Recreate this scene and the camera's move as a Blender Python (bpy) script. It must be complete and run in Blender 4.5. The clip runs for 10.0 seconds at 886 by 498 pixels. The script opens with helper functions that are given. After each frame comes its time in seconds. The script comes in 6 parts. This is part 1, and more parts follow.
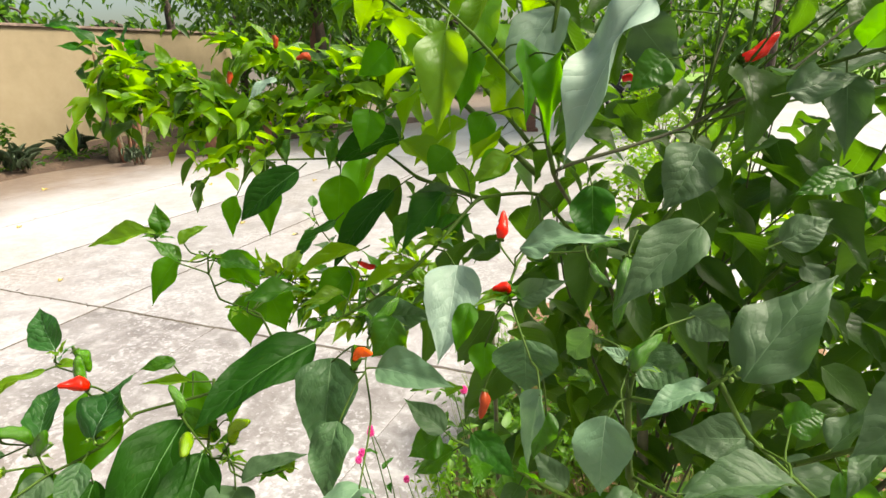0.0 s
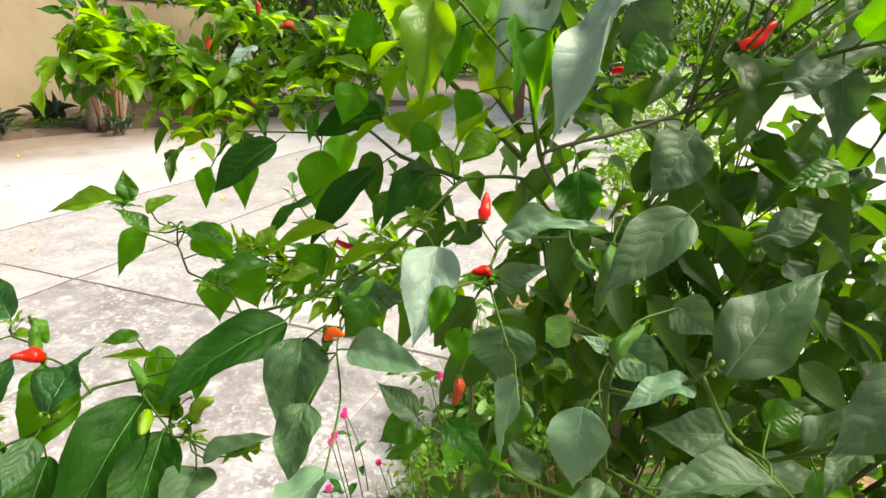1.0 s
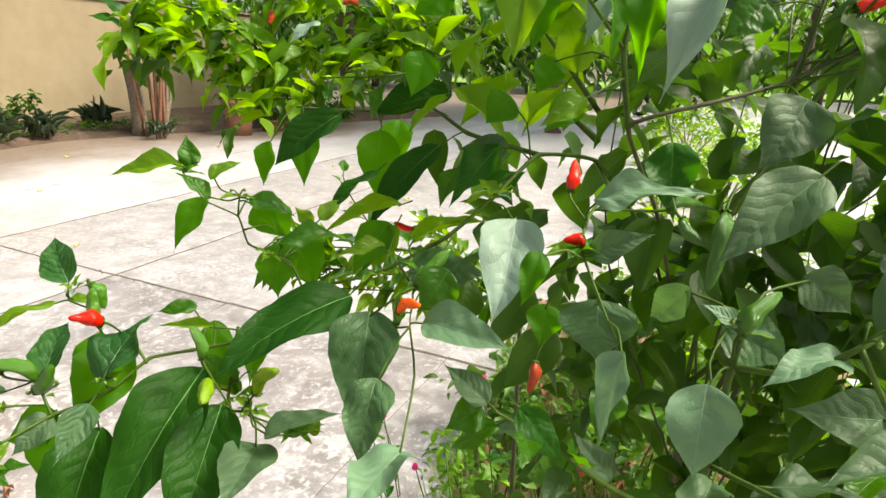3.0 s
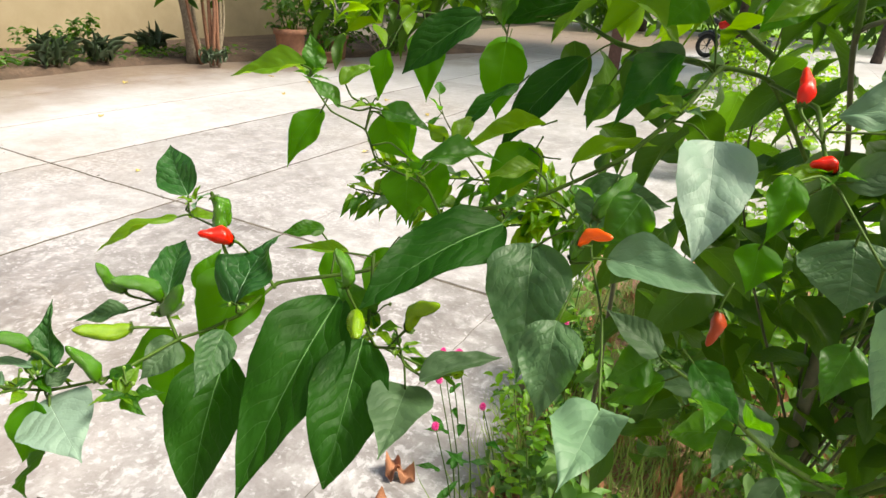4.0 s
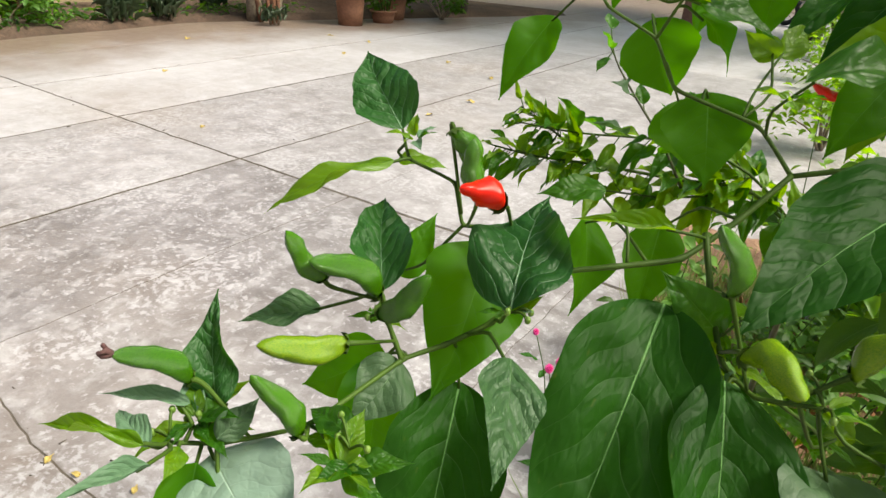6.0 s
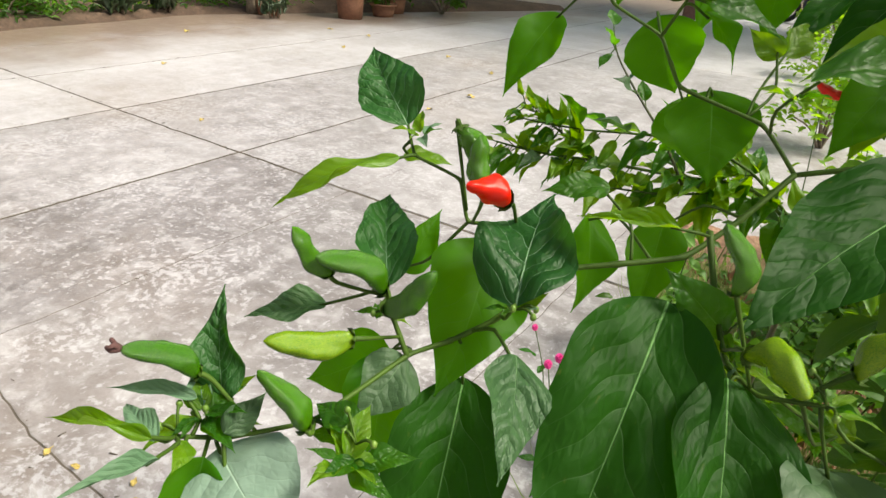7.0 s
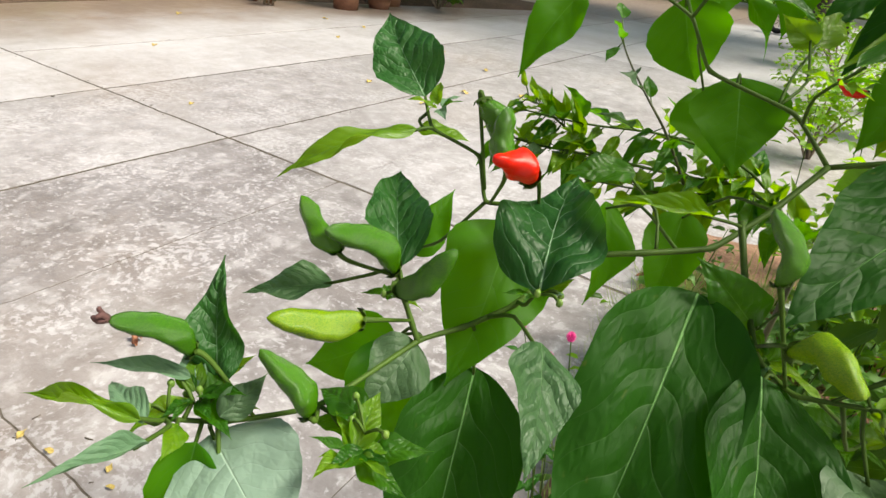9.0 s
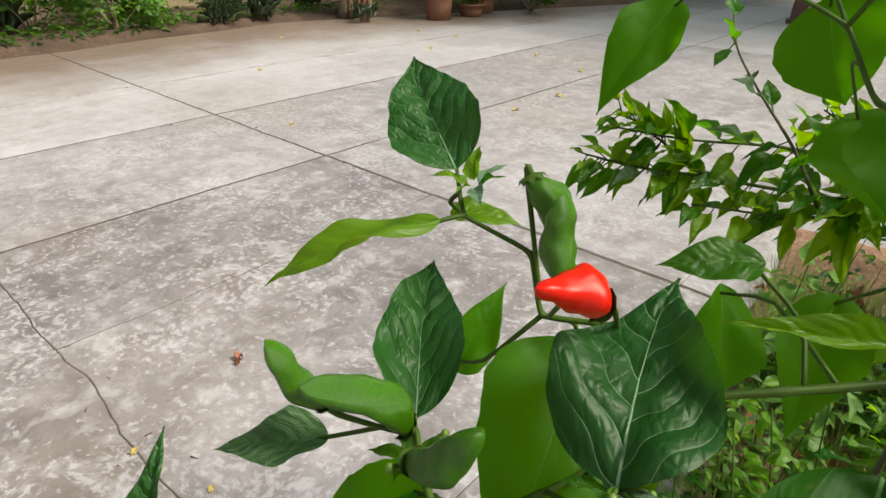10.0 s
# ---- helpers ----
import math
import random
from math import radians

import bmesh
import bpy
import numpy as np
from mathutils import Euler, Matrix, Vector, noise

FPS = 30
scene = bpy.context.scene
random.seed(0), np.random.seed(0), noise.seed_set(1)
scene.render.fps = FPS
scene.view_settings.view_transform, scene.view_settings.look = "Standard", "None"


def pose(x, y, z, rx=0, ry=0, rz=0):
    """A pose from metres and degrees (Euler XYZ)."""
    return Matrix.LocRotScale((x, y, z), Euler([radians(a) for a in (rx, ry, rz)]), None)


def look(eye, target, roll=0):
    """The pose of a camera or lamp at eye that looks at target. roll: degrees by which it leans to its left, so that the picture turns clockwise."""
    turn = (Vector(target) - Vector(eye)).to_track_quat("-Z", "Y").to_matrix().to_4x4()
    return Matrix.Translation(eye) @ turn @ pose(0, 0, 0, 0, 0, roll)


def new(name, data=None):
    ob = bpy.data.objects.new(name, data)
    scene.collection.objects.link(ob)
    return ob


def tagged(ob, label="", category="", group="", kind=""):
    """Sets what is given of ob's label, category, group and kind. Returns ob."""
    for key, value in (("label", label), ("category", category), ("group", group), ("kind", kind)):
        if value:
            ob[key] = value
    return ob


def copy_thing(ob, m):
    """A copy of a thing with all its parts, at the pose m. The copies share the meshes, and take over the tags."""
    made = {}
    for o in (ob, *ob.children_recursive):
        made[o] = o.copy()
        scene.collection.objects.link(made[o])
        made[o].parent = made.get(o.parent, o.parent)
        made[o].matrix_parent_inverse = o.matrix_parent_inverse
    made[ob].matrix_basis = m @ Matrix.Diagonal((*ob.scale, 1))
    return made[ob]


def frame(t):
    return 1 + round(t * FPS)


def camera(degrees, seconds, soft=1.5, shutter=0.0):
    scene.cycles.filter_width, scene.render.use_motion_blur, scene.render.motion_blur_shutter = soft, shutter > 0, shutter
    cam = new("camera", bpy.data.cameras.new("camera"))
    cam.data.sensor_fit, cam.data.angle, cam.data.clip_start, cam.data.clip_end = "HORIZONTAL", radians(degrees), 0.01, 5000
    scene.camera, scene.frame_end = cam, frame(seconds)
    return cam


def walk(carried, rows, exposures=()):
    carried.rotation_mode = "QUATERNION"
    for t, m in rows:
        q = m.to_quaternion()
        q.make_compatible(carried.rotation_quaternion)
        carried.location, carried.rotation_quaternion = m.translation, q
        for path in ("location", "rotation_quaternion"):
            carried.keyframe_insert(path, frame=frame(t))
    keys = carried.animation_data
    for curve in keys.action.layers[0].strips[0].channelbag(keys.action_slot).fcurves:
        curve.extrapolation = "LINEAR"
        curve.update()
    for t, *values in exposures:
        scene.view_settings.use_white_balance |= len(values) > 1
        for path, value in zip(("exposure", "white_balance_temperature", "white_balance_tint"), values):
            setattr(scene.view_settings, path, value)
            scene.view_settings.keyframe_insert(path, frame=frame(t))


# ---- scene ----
cam = camera(74.0, 10.0)
EXPOSURE, SKY, SUN = 1.09, 0.088, 3.9
PATH = [
    (0, (0.1791, 0.0235, 1.4009), (-0.3532, 1.8520, 0.7899), -1.79),
    (0.5, (0.1788, 0.0368, 1.3924), (-0.3920, 1.8627, 0.8090), 1.79),
    (1, (0.1776, 0.0384, 1.3917), (-0.2938, 1.8678, 0.7351), 1.12),
    (1.5, (0.1866, 0.0360, 1.3889), (-0.2519, 1.8795, 0.7491), -0.06),
    (2, (0.1806, 0.0288, 1.3794), (-0.3555, 1.8667, 0.8006), -0.41),
    (3.5, (0.0947, 0.0645, 1.3336), (-0.4955, 1.8449, 0.6395), 2.82),
    (4, (0.0368, 0.0735, 1.3140), (-0.6338, 1.7737, 0.5018), 3.08),
    (4.5, (-0.0337, 0.0810, 1.2814), (-0.8289, 1.7047, 0.4263), 2.40),
    (5, (-0.0809, 0.1160, 1.2596), (-0.8056, 1.7937, 0.4469), 4.75),
    (5.5, (-0.1440, 0.1496, 1.2425), (-0.9250, 1.7630, 0.3554), 3.69),
    (7, (-0.1518, 0.1477, 1.2437), (-0.9237, 1.7402, 0.3121), 4.08),
    (7.5, (-0.1463, 0.1386, 1.2159), (-0.9086, 1.7579, 0.3232), 7.25),
    (8, (-0.1341, 0.1225, 1.2228), (-0.9013, 1.7434, 0.3374), 7.54),
    (8.5, (-0.1233, 0.1046, 1.2181), (-0.9329, 1.7154, 0.3522), 7.45),
    (9, (-0.1671, 0.1530, 1.2287), (-0.8943, 1.7626, 0.2904), 7.03),
    (9.5, (-0.1981, 0.2059, 1.2450), (-0.9732, 1.7789, 0.2833), 4.78),
    (10, (-0.1879, 0.2329, 1.2324), (-1.2042, 1.6737, 0.2883), 0.68),
]
walk(cam, [(t, look(eye, target, roll)) for t, eye, target, roll in PATH], exposures=[(t, EXPOSURE + e, 7450 if t < 4 else 7150, 0) for t, e in ((0.0, 0.16), (2.2, 0.2), (3.5, 0.13), (4.5, 0.02), (5.0, -0.09), (5.5, -0.21), (7.0, -0.22), (8.0, -0.16), (8.5, -0.12), (9.0, -0.19), (9.5, -0.26), (10.0, -0.56))])

# ---- world and sun ----
SUN_ELEV, SUN_AZ = 52.0, 76.0       # azimuth in degrees from +y towards +x
world = bpy.data.worlds.new("sky")
scene.world = world
world.use_nodes = True
sky = world.node_tree.nodes.new("ShaderNodeTexSky")
sky.sky_type, sky.sun_disc = "NISHITA", False
sky.sun_elevation, sky.sun_rotation = radians(SUN_ELEV), radians(SUN_AZ)
sky.air_density, sky.dust_density = 1.0, 4.0
bg = world.node_tree.nodes["Background"]
bg.inputs["Strength"].default_value = SKY
world.node_tree.links.new(sky.outputs[0], bg.inputs["Color"])
sun = new("sun", bpy.data.lights.new("sun", "SUN"))
sun.data.energy, sun.data.angle, sun.data.color = SUN, radians(20), (1.0, 0.965, 0.895)
az, el = radians(SUN_AZ), radians(SUN_ELEV)
sun.matrix_world = look((0, 0, 0), (-math.sin(az) * math.cos(el), -math.cos(az) * math.cos(el), -math.sin(el)))

# ---- materials ----
def material(name):
    m = bpy.data.materials.new(name)
    m.use_nodes = True
    nt = m.node_tree
    return m, nt, nt.nodes["Principled BSDF"]


def node(nt, kind, **values):
    n = nt.nodes.new("ShaderNode" + kind)
    for k, v in values.items():
        if k == "op":
            n.operation = v
        elif k.startswith("i"):
            n.inputs[int(k[1:])].default_value = v
    return n


def calc(nt, op, a, b=0.0, c=0.0):
    """One math node; a, b and c are sockets or numbers."""
    n = nt.nodes.new("ShaderNodeMath")
    n.operation = op
    for i, v in enumerate((a, b, c)):
        if isinstance(v, (int, float)):
            n.inputs[i].default_value = v
        else:
            nt.links.new(v, n.inputs[i])
    return n.outputs[0]


def ramp(nt, fac, stops):
    n = nt.nodes.new("ShaderNodeValToRGB")
    while len(n.color_ramp.elements) < len(stops):
        n.color_ramp.elements.new(0.5)
    for e, (p, col) in zip(n.color_ramp.elements, stops):
        e.position, e.color = p, (*col, 1)
    nt.links.new(fac, n.inputs[0])
    return n.outputs[0]


def mixcol(nt, fac, a, b, blend="MIX"):
    n = nt.nodes.new("ShaderNodeMix")
    n.data_type, n.blend_type = "RGBA", blend
    for sock, v in ((n.inputs[0], fac), (n.inputs[6], a), (n.inputs[7], b)):
        if isinstance(v, (int, float)):
            sock.default_value = v
        elif isinstance(v, tuple):
            sock.default_value = (*v, 1)
        else:
            nt.links.new(v, sock)
    return n.outputs[2]


def noise_of(nt, coords, scale, detail=4.0, rough=0.55):
    n = nt.nodes.new("ShaderNodeTexNoise")
    n.inputs["Scale"].default_value, n.inputs["Detail"].default_value, n.inputs["Roughness"].default_value = scale, detail, rough
    nt.links.new(coords, n.inputs["Vector"])
    return n.outputs[0]


def coords_of(nt, which="Object"):
    return nt.nodes.new("ShaderNodeTexCoord").outputs[which]


def world_place(nt):
    return nt.nodes.new("ShaderNodeNewGeometry").outputs["Position"]


def bump_to(nt, p, height, strength, distance):
    n = nt.nodes.new("ShaderNodeBump")
    n.inputs["Strength"].default_value, n.inputs["Distance"].default_value = strength, distance
    nt.links.new(height, n.inputs["Height"])
    nt.links.new(n.outputs[0], p.inputs["Normal"])
    return n


VEINS = 7.0          # side veins on each half of a blade


def leaf_material(name, dark, light, through_col, veins=VEINS, vein_col=(0.13, 0.3, 0.06), rough=0.42, shine=0.5, trans=0.48, per_island=False, relief=0.0015, vein_mix=0.45, wrinkles=0.65):
    """A leaf blade with its midrib and side veins, and light that shines through."""
    m, nt, p = material(name)
    uv = nt.nodes.new("ShaderNodeUVMap").outputs[0]
    sep = node(nt, "SeparateXYZ")
    nt.links.new(uv, sep.inputs[0])
    u, v = sep.outputs[0], sep.outputs[1]
    if per_island:
        rnd = nt.nodes.new("ShaderNodeNewGeometry").outputs["Random Per Island"]
    else:
        rnd = nt.nodes.new("ShaderNodeObjectInfo").outputs["Random"]
    au = calc(nt, "ABSOLUTE", calc(nt, "SUBTRACT", u, 0.5))          # 0 midrib, 0.5 edge
    bow = calc(nt, "MULTIPLY_ADD", calc(nt, "MULTIPLY", au, au), 0.55, calc(nt, "MULTIPLY", au, 0.5))
    wob = calc(nt, "MULTIPLY", calc(nt, "SINE", calc(nt, "MULTIPLY_ADD", v, 19.0, calc(nt, "MULTIPLY", au, 9.0))), 0.02)
    phase = calc(nt, "MULTIPLY_ADD", calc(nt, "ADD", calc(nt, "SUBTRACT", v, bow), wob), veins, calc(nt, "MULTIPLY", calc(nt, "GREATER_THAN", u, 0.5), 0.45))
    tri = calc(nt, "MULTIPLY", calc(nt, "ABSOLUTE", calc(nt, "SUBTRACT", calc(nt, "FRACT", phase), 0.5)), 2.0)   # 1 on a vein
    side = nt.nodes.new("ShaderNodeMapRange")
    side.interpolation_type = "SMOOTHSTEP"
    nt.links.new(calc(nt, "SUBTRACT", tri, calc(nt, "MULTIPLY", au, 0.05)), side.inputs[0])
    side.inputs[1].default_value, side.inputs[2].default_value = 0.93, 0.99
    mid = nt.nodes.new("ShaderNodeMapRange")
    mid.interpolation_type = "SMOOTHSTEP"
    nt.links.new(calc(nt, "ADD", au, calc(nt, "MULTIPLY", v, 0.012)), mid.inputs[0])
    mid.inputs[1].default_value, mid.inputs[2].default_value, mid.inputs[3].default_value, mid.inputs[4].default_value = 0.005, 0.015, 1.0, 0.0
    net = nt.nodes.new("ShaderNodeTexVoronoi")
    net.feature = "DISTANCE_TO_EDGE"
    net.inputs["Scale"].default_value = 15.0
    nt.links.new(uv, net.inputs["Vector"])
    crease = nt.nodes.new("ShaderNodeMapRange")
    crease.interpolation_type = "SMOOTHSTEP"
    nt.links.new(net.outputs["Distance"], crease.inputs[0])
    crease.inputs[1].default_value, crease.inputs[2].default_value = 0.0, 0.3
    blot = noise_of(nt, uv, 3.5, 5.0)
    pore = noise_of(nt, uv, 60.0, 3.0)
    tone = calc(nt, "MULTIPLY_ADD", rnd, 0.62, calc(nt, "MULTIPLY", blot, 0.38))
    col = ramp(nt, tone, [(0.12, dark), (0.9, light)])
    spots = nt.nodes.new("ShaderNodeMapRange")
    nt.links.new(noise_of(nt, uv, 17.0, 2.0), spots.inputs[0])
    spots.inputs[1].default_value, spots.inputs[2].default_value, spots.inputs[4].default_value = 0.7, 0.78, 0.35
    col = mixcol(nt, spots.outputs[0], col, (0.13, 0.14, 0.03))
    col = mixcol(nt, calc(nt, "MULTIPLY", side.outputs[0], calc(nt, "MULTIPLY_ADD", au, -1.7 * vein_mix, vein_mix)), col, vein_col)
    col = mixcol(nt, calc(nt, "MULTIPLY", mid.outputs[0], 0.75), col, tuple(min(1.0, 1.2 * c) for c in vein_col))
    nt.links.new(col, p.inputs["Base Color"])
    p.inputs["Roughness"].default_value, p.inputs["Specular IOR Level"].default_value = rough, shine
    nt.links.new(calc(nt, "MULTIPLY_ADD", blot, 0.1, rough - 0.05), p.inputs["Roughness"])
    # the blade swells between the veins, more in some places than in others
    swell = calc(nt, "SUBTRACT", calc(nt, "POWER", calc(nt, "SUBTRACT", 1.0, tri), 0.5), calc(nt, "MULTIPLY", mid.outputs[0], 0.5))
    along = node(nt, "CombineXYZ")
    nt.links.new(phase, along.inputs[0])
    nt.links.new(calc(nt, "MULTIPLY", au, 2.6), along.inputs[1])
    nt.links.new(calc(nt, "MULTIPLY", rnd, 20.0), along.inputs[2])
    wrinkle = noise_of(nt, along.outputs[0], 1.4, 1.5, 0.5)
    height = calc(nt, "ADD", calc(nt, "MULTIPLY", swell, calc(nt, "MULTIPLY", calc(nt, "MULTIPLY_ADD", noise_of(nt, uv, 3.2, 2.0), 0.9, 0.3), calc(nt, "SUBTRACT", 1.15, calc(nt, "MULTIPLY", au, 1.5)))), calc(nt, "MULTIPLY_ADD", wrinkle, wrinkles, calc(nt, "MULTIPLY_ADD", pore, 0.05, calc(nt, "MULTIPLY", crease.outputs[0], 0.17))))
    b = bump_to(nt, p, height, 0.6, relief)
    tr = nt.nodes.new("ShaderNodeBsdfTranslucent")
    nt.links.new(mixcol(nt, calc(nt, "MULTIPLY", side.outputs[0], 0.3), mixcol(nt, rnd, through_col, tuple(c * 0.72 for c in through_col)), vein_col), tr.inputs[0])
    mix = nt.nodes.new("ShaderNodeMixShader")
    mix.inputs[0].default_value = trans
    nt.links.new(p.outputs[0], mix.inputs[1])
    nt.links.new(tr.outputs[0], mix.inputs[2])
    nt.links.new(mix.outputs[0], nt.nodes["Material Output"].inputs["Surface"])
    return m


def plain(name, stops, scale=20.0, rough=0.6, bump=0.3, dist=0.002, spec=0.5, coords="Object", big=0.0, per_object=0.0, coat=0.0):
    """Grained surface: a colour ramp over noise at two scales, with relief."""
    m, nt, p = material(name)
    co = world_place(nt) if coords == "World" else coords_of(nt, coords)
    n1 = noise_of(nt, co, scale, 6.0, 0.6)
    f = n1
    if big:
        f = calc(nt, "MULTIPLY_ADD", noise_of(nt, co, big, 3.0), 0.5, calc(nt, "MULTIPLY", n1, 0.5))
    if per_object:
        f = calc(nt, "ADD", f, calc(nt, "MULTIPLY", calc(nt, "SUBTRACT", nt.nodes.new("ShaderNodeObjectInfo").outputs["Random"], 0.5), per_object))
    nt.links.new(ramp(nt, f, stops), p.inputs["Base Color"])
    p.inputs["Roughness"].default_value, p.inputs["Specular IOR Level"].default_value = rough, spec
    p.inputs["Coat Weight"].default_value, p.inputs["Coat Roughness"].default_value = coat, 0.15
    bump_to(nt, p, n1, bump, dist)
    return m


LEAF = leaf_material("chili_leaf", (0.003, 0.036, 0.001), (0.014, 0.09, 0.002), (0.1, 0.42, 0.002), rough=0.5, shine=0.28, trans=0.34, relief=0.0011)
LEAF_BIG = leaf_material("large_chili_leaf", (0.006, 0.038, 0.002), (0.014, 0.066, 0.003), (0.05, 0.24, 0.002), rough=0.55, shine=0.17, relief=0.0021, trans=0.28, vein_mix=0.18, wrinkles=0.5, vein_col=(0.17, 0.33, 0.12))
LEAF_SMALL = leaf_material("small_chili_leaf", (0.01, 0.055, 0.003), (0.03, 0.12, 0.006), (0.16, 0.45, 0.003), rough=0.42, shine=0.4, relief=0.0007, vein_mix=0.3)
# Sky sheen on chosen leaves, put into paler and greyer base colours.
LEAF_SHEEN = leaf_material("sky_sheen_leaf", (0.095, 0.18, 0.105), (0.155, 0.262, 0.165), (0.18, 0.36, 0.12), vein_col=(0.24, 0.36, 0.23), rough=0.52, shine=0.36, trans=0.3, relief=0.0009, vein_mix=0.15, wrinkles=0.45)
LEAF_SHEEN_BRIGHT = leaf_material("bright_sky_sheen_leaf", (0.18, 0.265, 0.215), (0.27, 0.37, 0.315), (0.2, 0.36, 0.15), vein_col=(0.34, 0.45, 0.37), rough=0.5, shine=0.42, trans=0.26, relief=0.001, vein_mix=0.18, wrinkles=0.45)
LEAF_SHEEN_DULL = leaf_material("dull_sky_sheen_leaf", (0.04, 0.08, 0.038), (0.072, 0.127, 0.064), (0.12, 0.27, 0.04), vein_col=(0.12, 0.2, 0.11), rough=0.54, shine=0.36, trans=0.3, relief=0.0009, vein_mix=0.15, wrinkles=0.45)
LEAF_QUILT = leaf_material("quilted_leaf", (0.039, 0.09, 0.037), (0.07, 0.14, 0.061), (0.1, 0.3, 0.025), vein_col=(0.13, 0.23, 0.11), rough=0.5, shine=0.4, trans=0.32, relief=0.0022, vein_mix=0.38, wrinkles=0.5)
# Backlight through chosen leaves, put into a brighter, more translucent colour.
LEAF_THROUGH = leaf_material("backlit_glow_leaf", (0.022, 0.115, 0.003), (0.045, 0.165, 0.004), (0.165, 0.48, 0.002), rough=0.55, shine=0.3, trans=0.66, relief=0.0006, vein_mix=0.25)
LEAF_YOUNG = leaf_material("young_chili_leaf", (0.06, 0.165, 0.006), (0.12, 0.25, 0.011), (0.34, 0.58, 0.003), trans=0.55, relief=0.0008)
# Shaded and sunlit copies of one leaf; the light is in the colour.
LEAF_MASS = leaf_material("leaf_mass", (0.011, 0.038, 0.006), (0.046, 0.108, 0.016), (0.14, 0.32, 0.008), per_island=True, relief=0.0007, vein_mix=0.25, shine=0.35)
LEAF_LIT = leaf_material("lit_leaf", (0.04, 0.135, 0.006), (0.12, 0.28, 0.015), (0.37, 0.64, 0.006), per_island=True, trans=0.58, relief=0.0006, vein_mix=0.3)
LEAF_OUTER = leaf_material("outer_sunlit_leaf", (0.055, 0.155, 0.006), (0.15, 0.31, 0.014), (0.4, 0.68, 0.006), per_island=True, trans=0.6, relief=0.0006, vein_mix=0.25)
LEAF_CREASED = leaf_material("creased_leaf", (0.008, 0.05, 0.008), (0.02, 0.085, 0.016), (0.08, 0.3, 0.01), vein_col=(0.22, 0.36, 0.22), rough=0.48, shine=0.36, trans=0.3, relief=0.0018, vein_mix=0.85, wrinkles=0.5)
LEAF_LOW = leaf_material("low_leaf", (0.042, 0.125, 0.018), (0.16, 0.31, 0.06), (0.24, 0.48, 0.04), per_island=True, rough=0.5, relief=0.0007, vein_mix=0.3)
LEAF_DARK = leaf_material("dark_strap_leaf", (0.025, 0.045, 0.025), (0.06, 0.09, 0.045), (0.08, 0.12, 0.05), veins=1.0, per_island=True, rough=0.45, trans=0.2)
LEAF_DRY = plain("dry_leaf", [(0.3, (0.17, 0.055, 0.028)), (0.7, (0.45, 0.2, 0.11))], 60, 0.7, 0.5, 0.002)
LEAF_YELLOW = plain("fallen_yellow_leaf", [(0.3, (0.36, 0.25, 0.06)), (0.7, (0.52, 0.4, 0.14))], 60, 0.7, 0.4, 0.002)
GRASS = leaf_material("grass_blade", (0.075, 0.15, 0.024), (0.28, 0.33, 0.12), (0.3, 0.4, 0.09), veins=0.5, per_island=True, rough=0.6)
STRAW = plain("dry_stalk", [(0.3, (0.3, 0.22, 0.11)), (0.7, (0.5, 0.4, 0.22))], 80, 0.8)
STEM = plain("green_stem", [(0.3, (0.022, 0.045, 0.006)), (0.7, (0.07, 0.13, 0.016))], 90, 0.55, 0.4, 0.0008, big=14, spec=0.2)
TWIG = plain("brown_green_twig", [(0.3, (0.028, 0.035, 0.014)), (0.7, (0.085, 0.085, 0.034))], 120, 0.6, 0.5, 0.0008, big=14)
BARK = plain("grey_bark", [(0.3, (0.12, 0.09, 0.065)), (0.7, (0.28, 0.22, 0.16))], 30, 0.85, 0.9, 0.006)
BARK_DARK = plain("dark_bark", [(0.3, (0.03, 0.022, 0.018)), (0.7, (0.1, 0.07, 0.055))], 12, 0.9, 0.9, 0.02)
RED = plain("ripe_red_skin", [(0.3, (0.5, 0.004, 0.002)), (0.75, (0.74, 0.014, 0.003))], 60, 0.3, 0.2, 0.0008, coat=0.1, big=25, spec=0.3)
ORANGE = plain("ripening_orange_skin", [(0.3, (0.75, 0.06, 0.003)), (0.75, (0.85, 0.14, 0.006))], 60, 0.3, 0.2, 0.0008, coat=0.05, big=25, spec=0.3)
GREEN = plain("unripe_green_skin", [(0.3, (0.012, 0.082, 0.0006)), (0.75, (0.075, 0.205, 0.0015))], 40, 0.19, 0.5, 0.0012, coat=0.0, spec=0.5, big=30, per_object=0.1)
LIME = plain("unripe_lime_skin", [(0.38, (0.045, 0.14, 0.002)), (0.72, (0.27, 0.36, 0.008))], 28, 0.24, 0.4, 0.001, coat=0.0, spec=0.35, big=60)
BRICKRED = plain("dull_red_skin", [(0.3, (0.24, 0.025, 0.008)), (0.75, (0.4, 0.06, 0.015))], 60, 0.35, 0.2, 0.0006, spec=0.25)
# Darker copy of the bed's soil: the strip's shade is in its colour.
STRIP_SOIL = plain("shaded_red_soil", [(0.25, (0.03, 0.018, 0.013)), (0.5, (0.075, 0.045, 0.032)), (0.75, (0.16, 0.1, 0.072))], 20, 0.95, 1.0, 0.02, coords="World", big=2)
BUD = plain("flower_bud", [(0.3, (0.06, 0.13, 0.012)), (0.7, (0.16, 0.25, 0.04))], 200, 0.5)
WITHER = plain("withered_petal", [(0.3, (0.05, 0.025, 0.025)), (0.7, (0.14, 0.06, 0.06))], 200, 0.9)
PETAL = plain("magenta_bract", [(0.3, (0.6, 0.02, 0.22)), (0.7, (0.85, 0.08, 0.4))], 300, 0.6, 0.3, 0.0006)
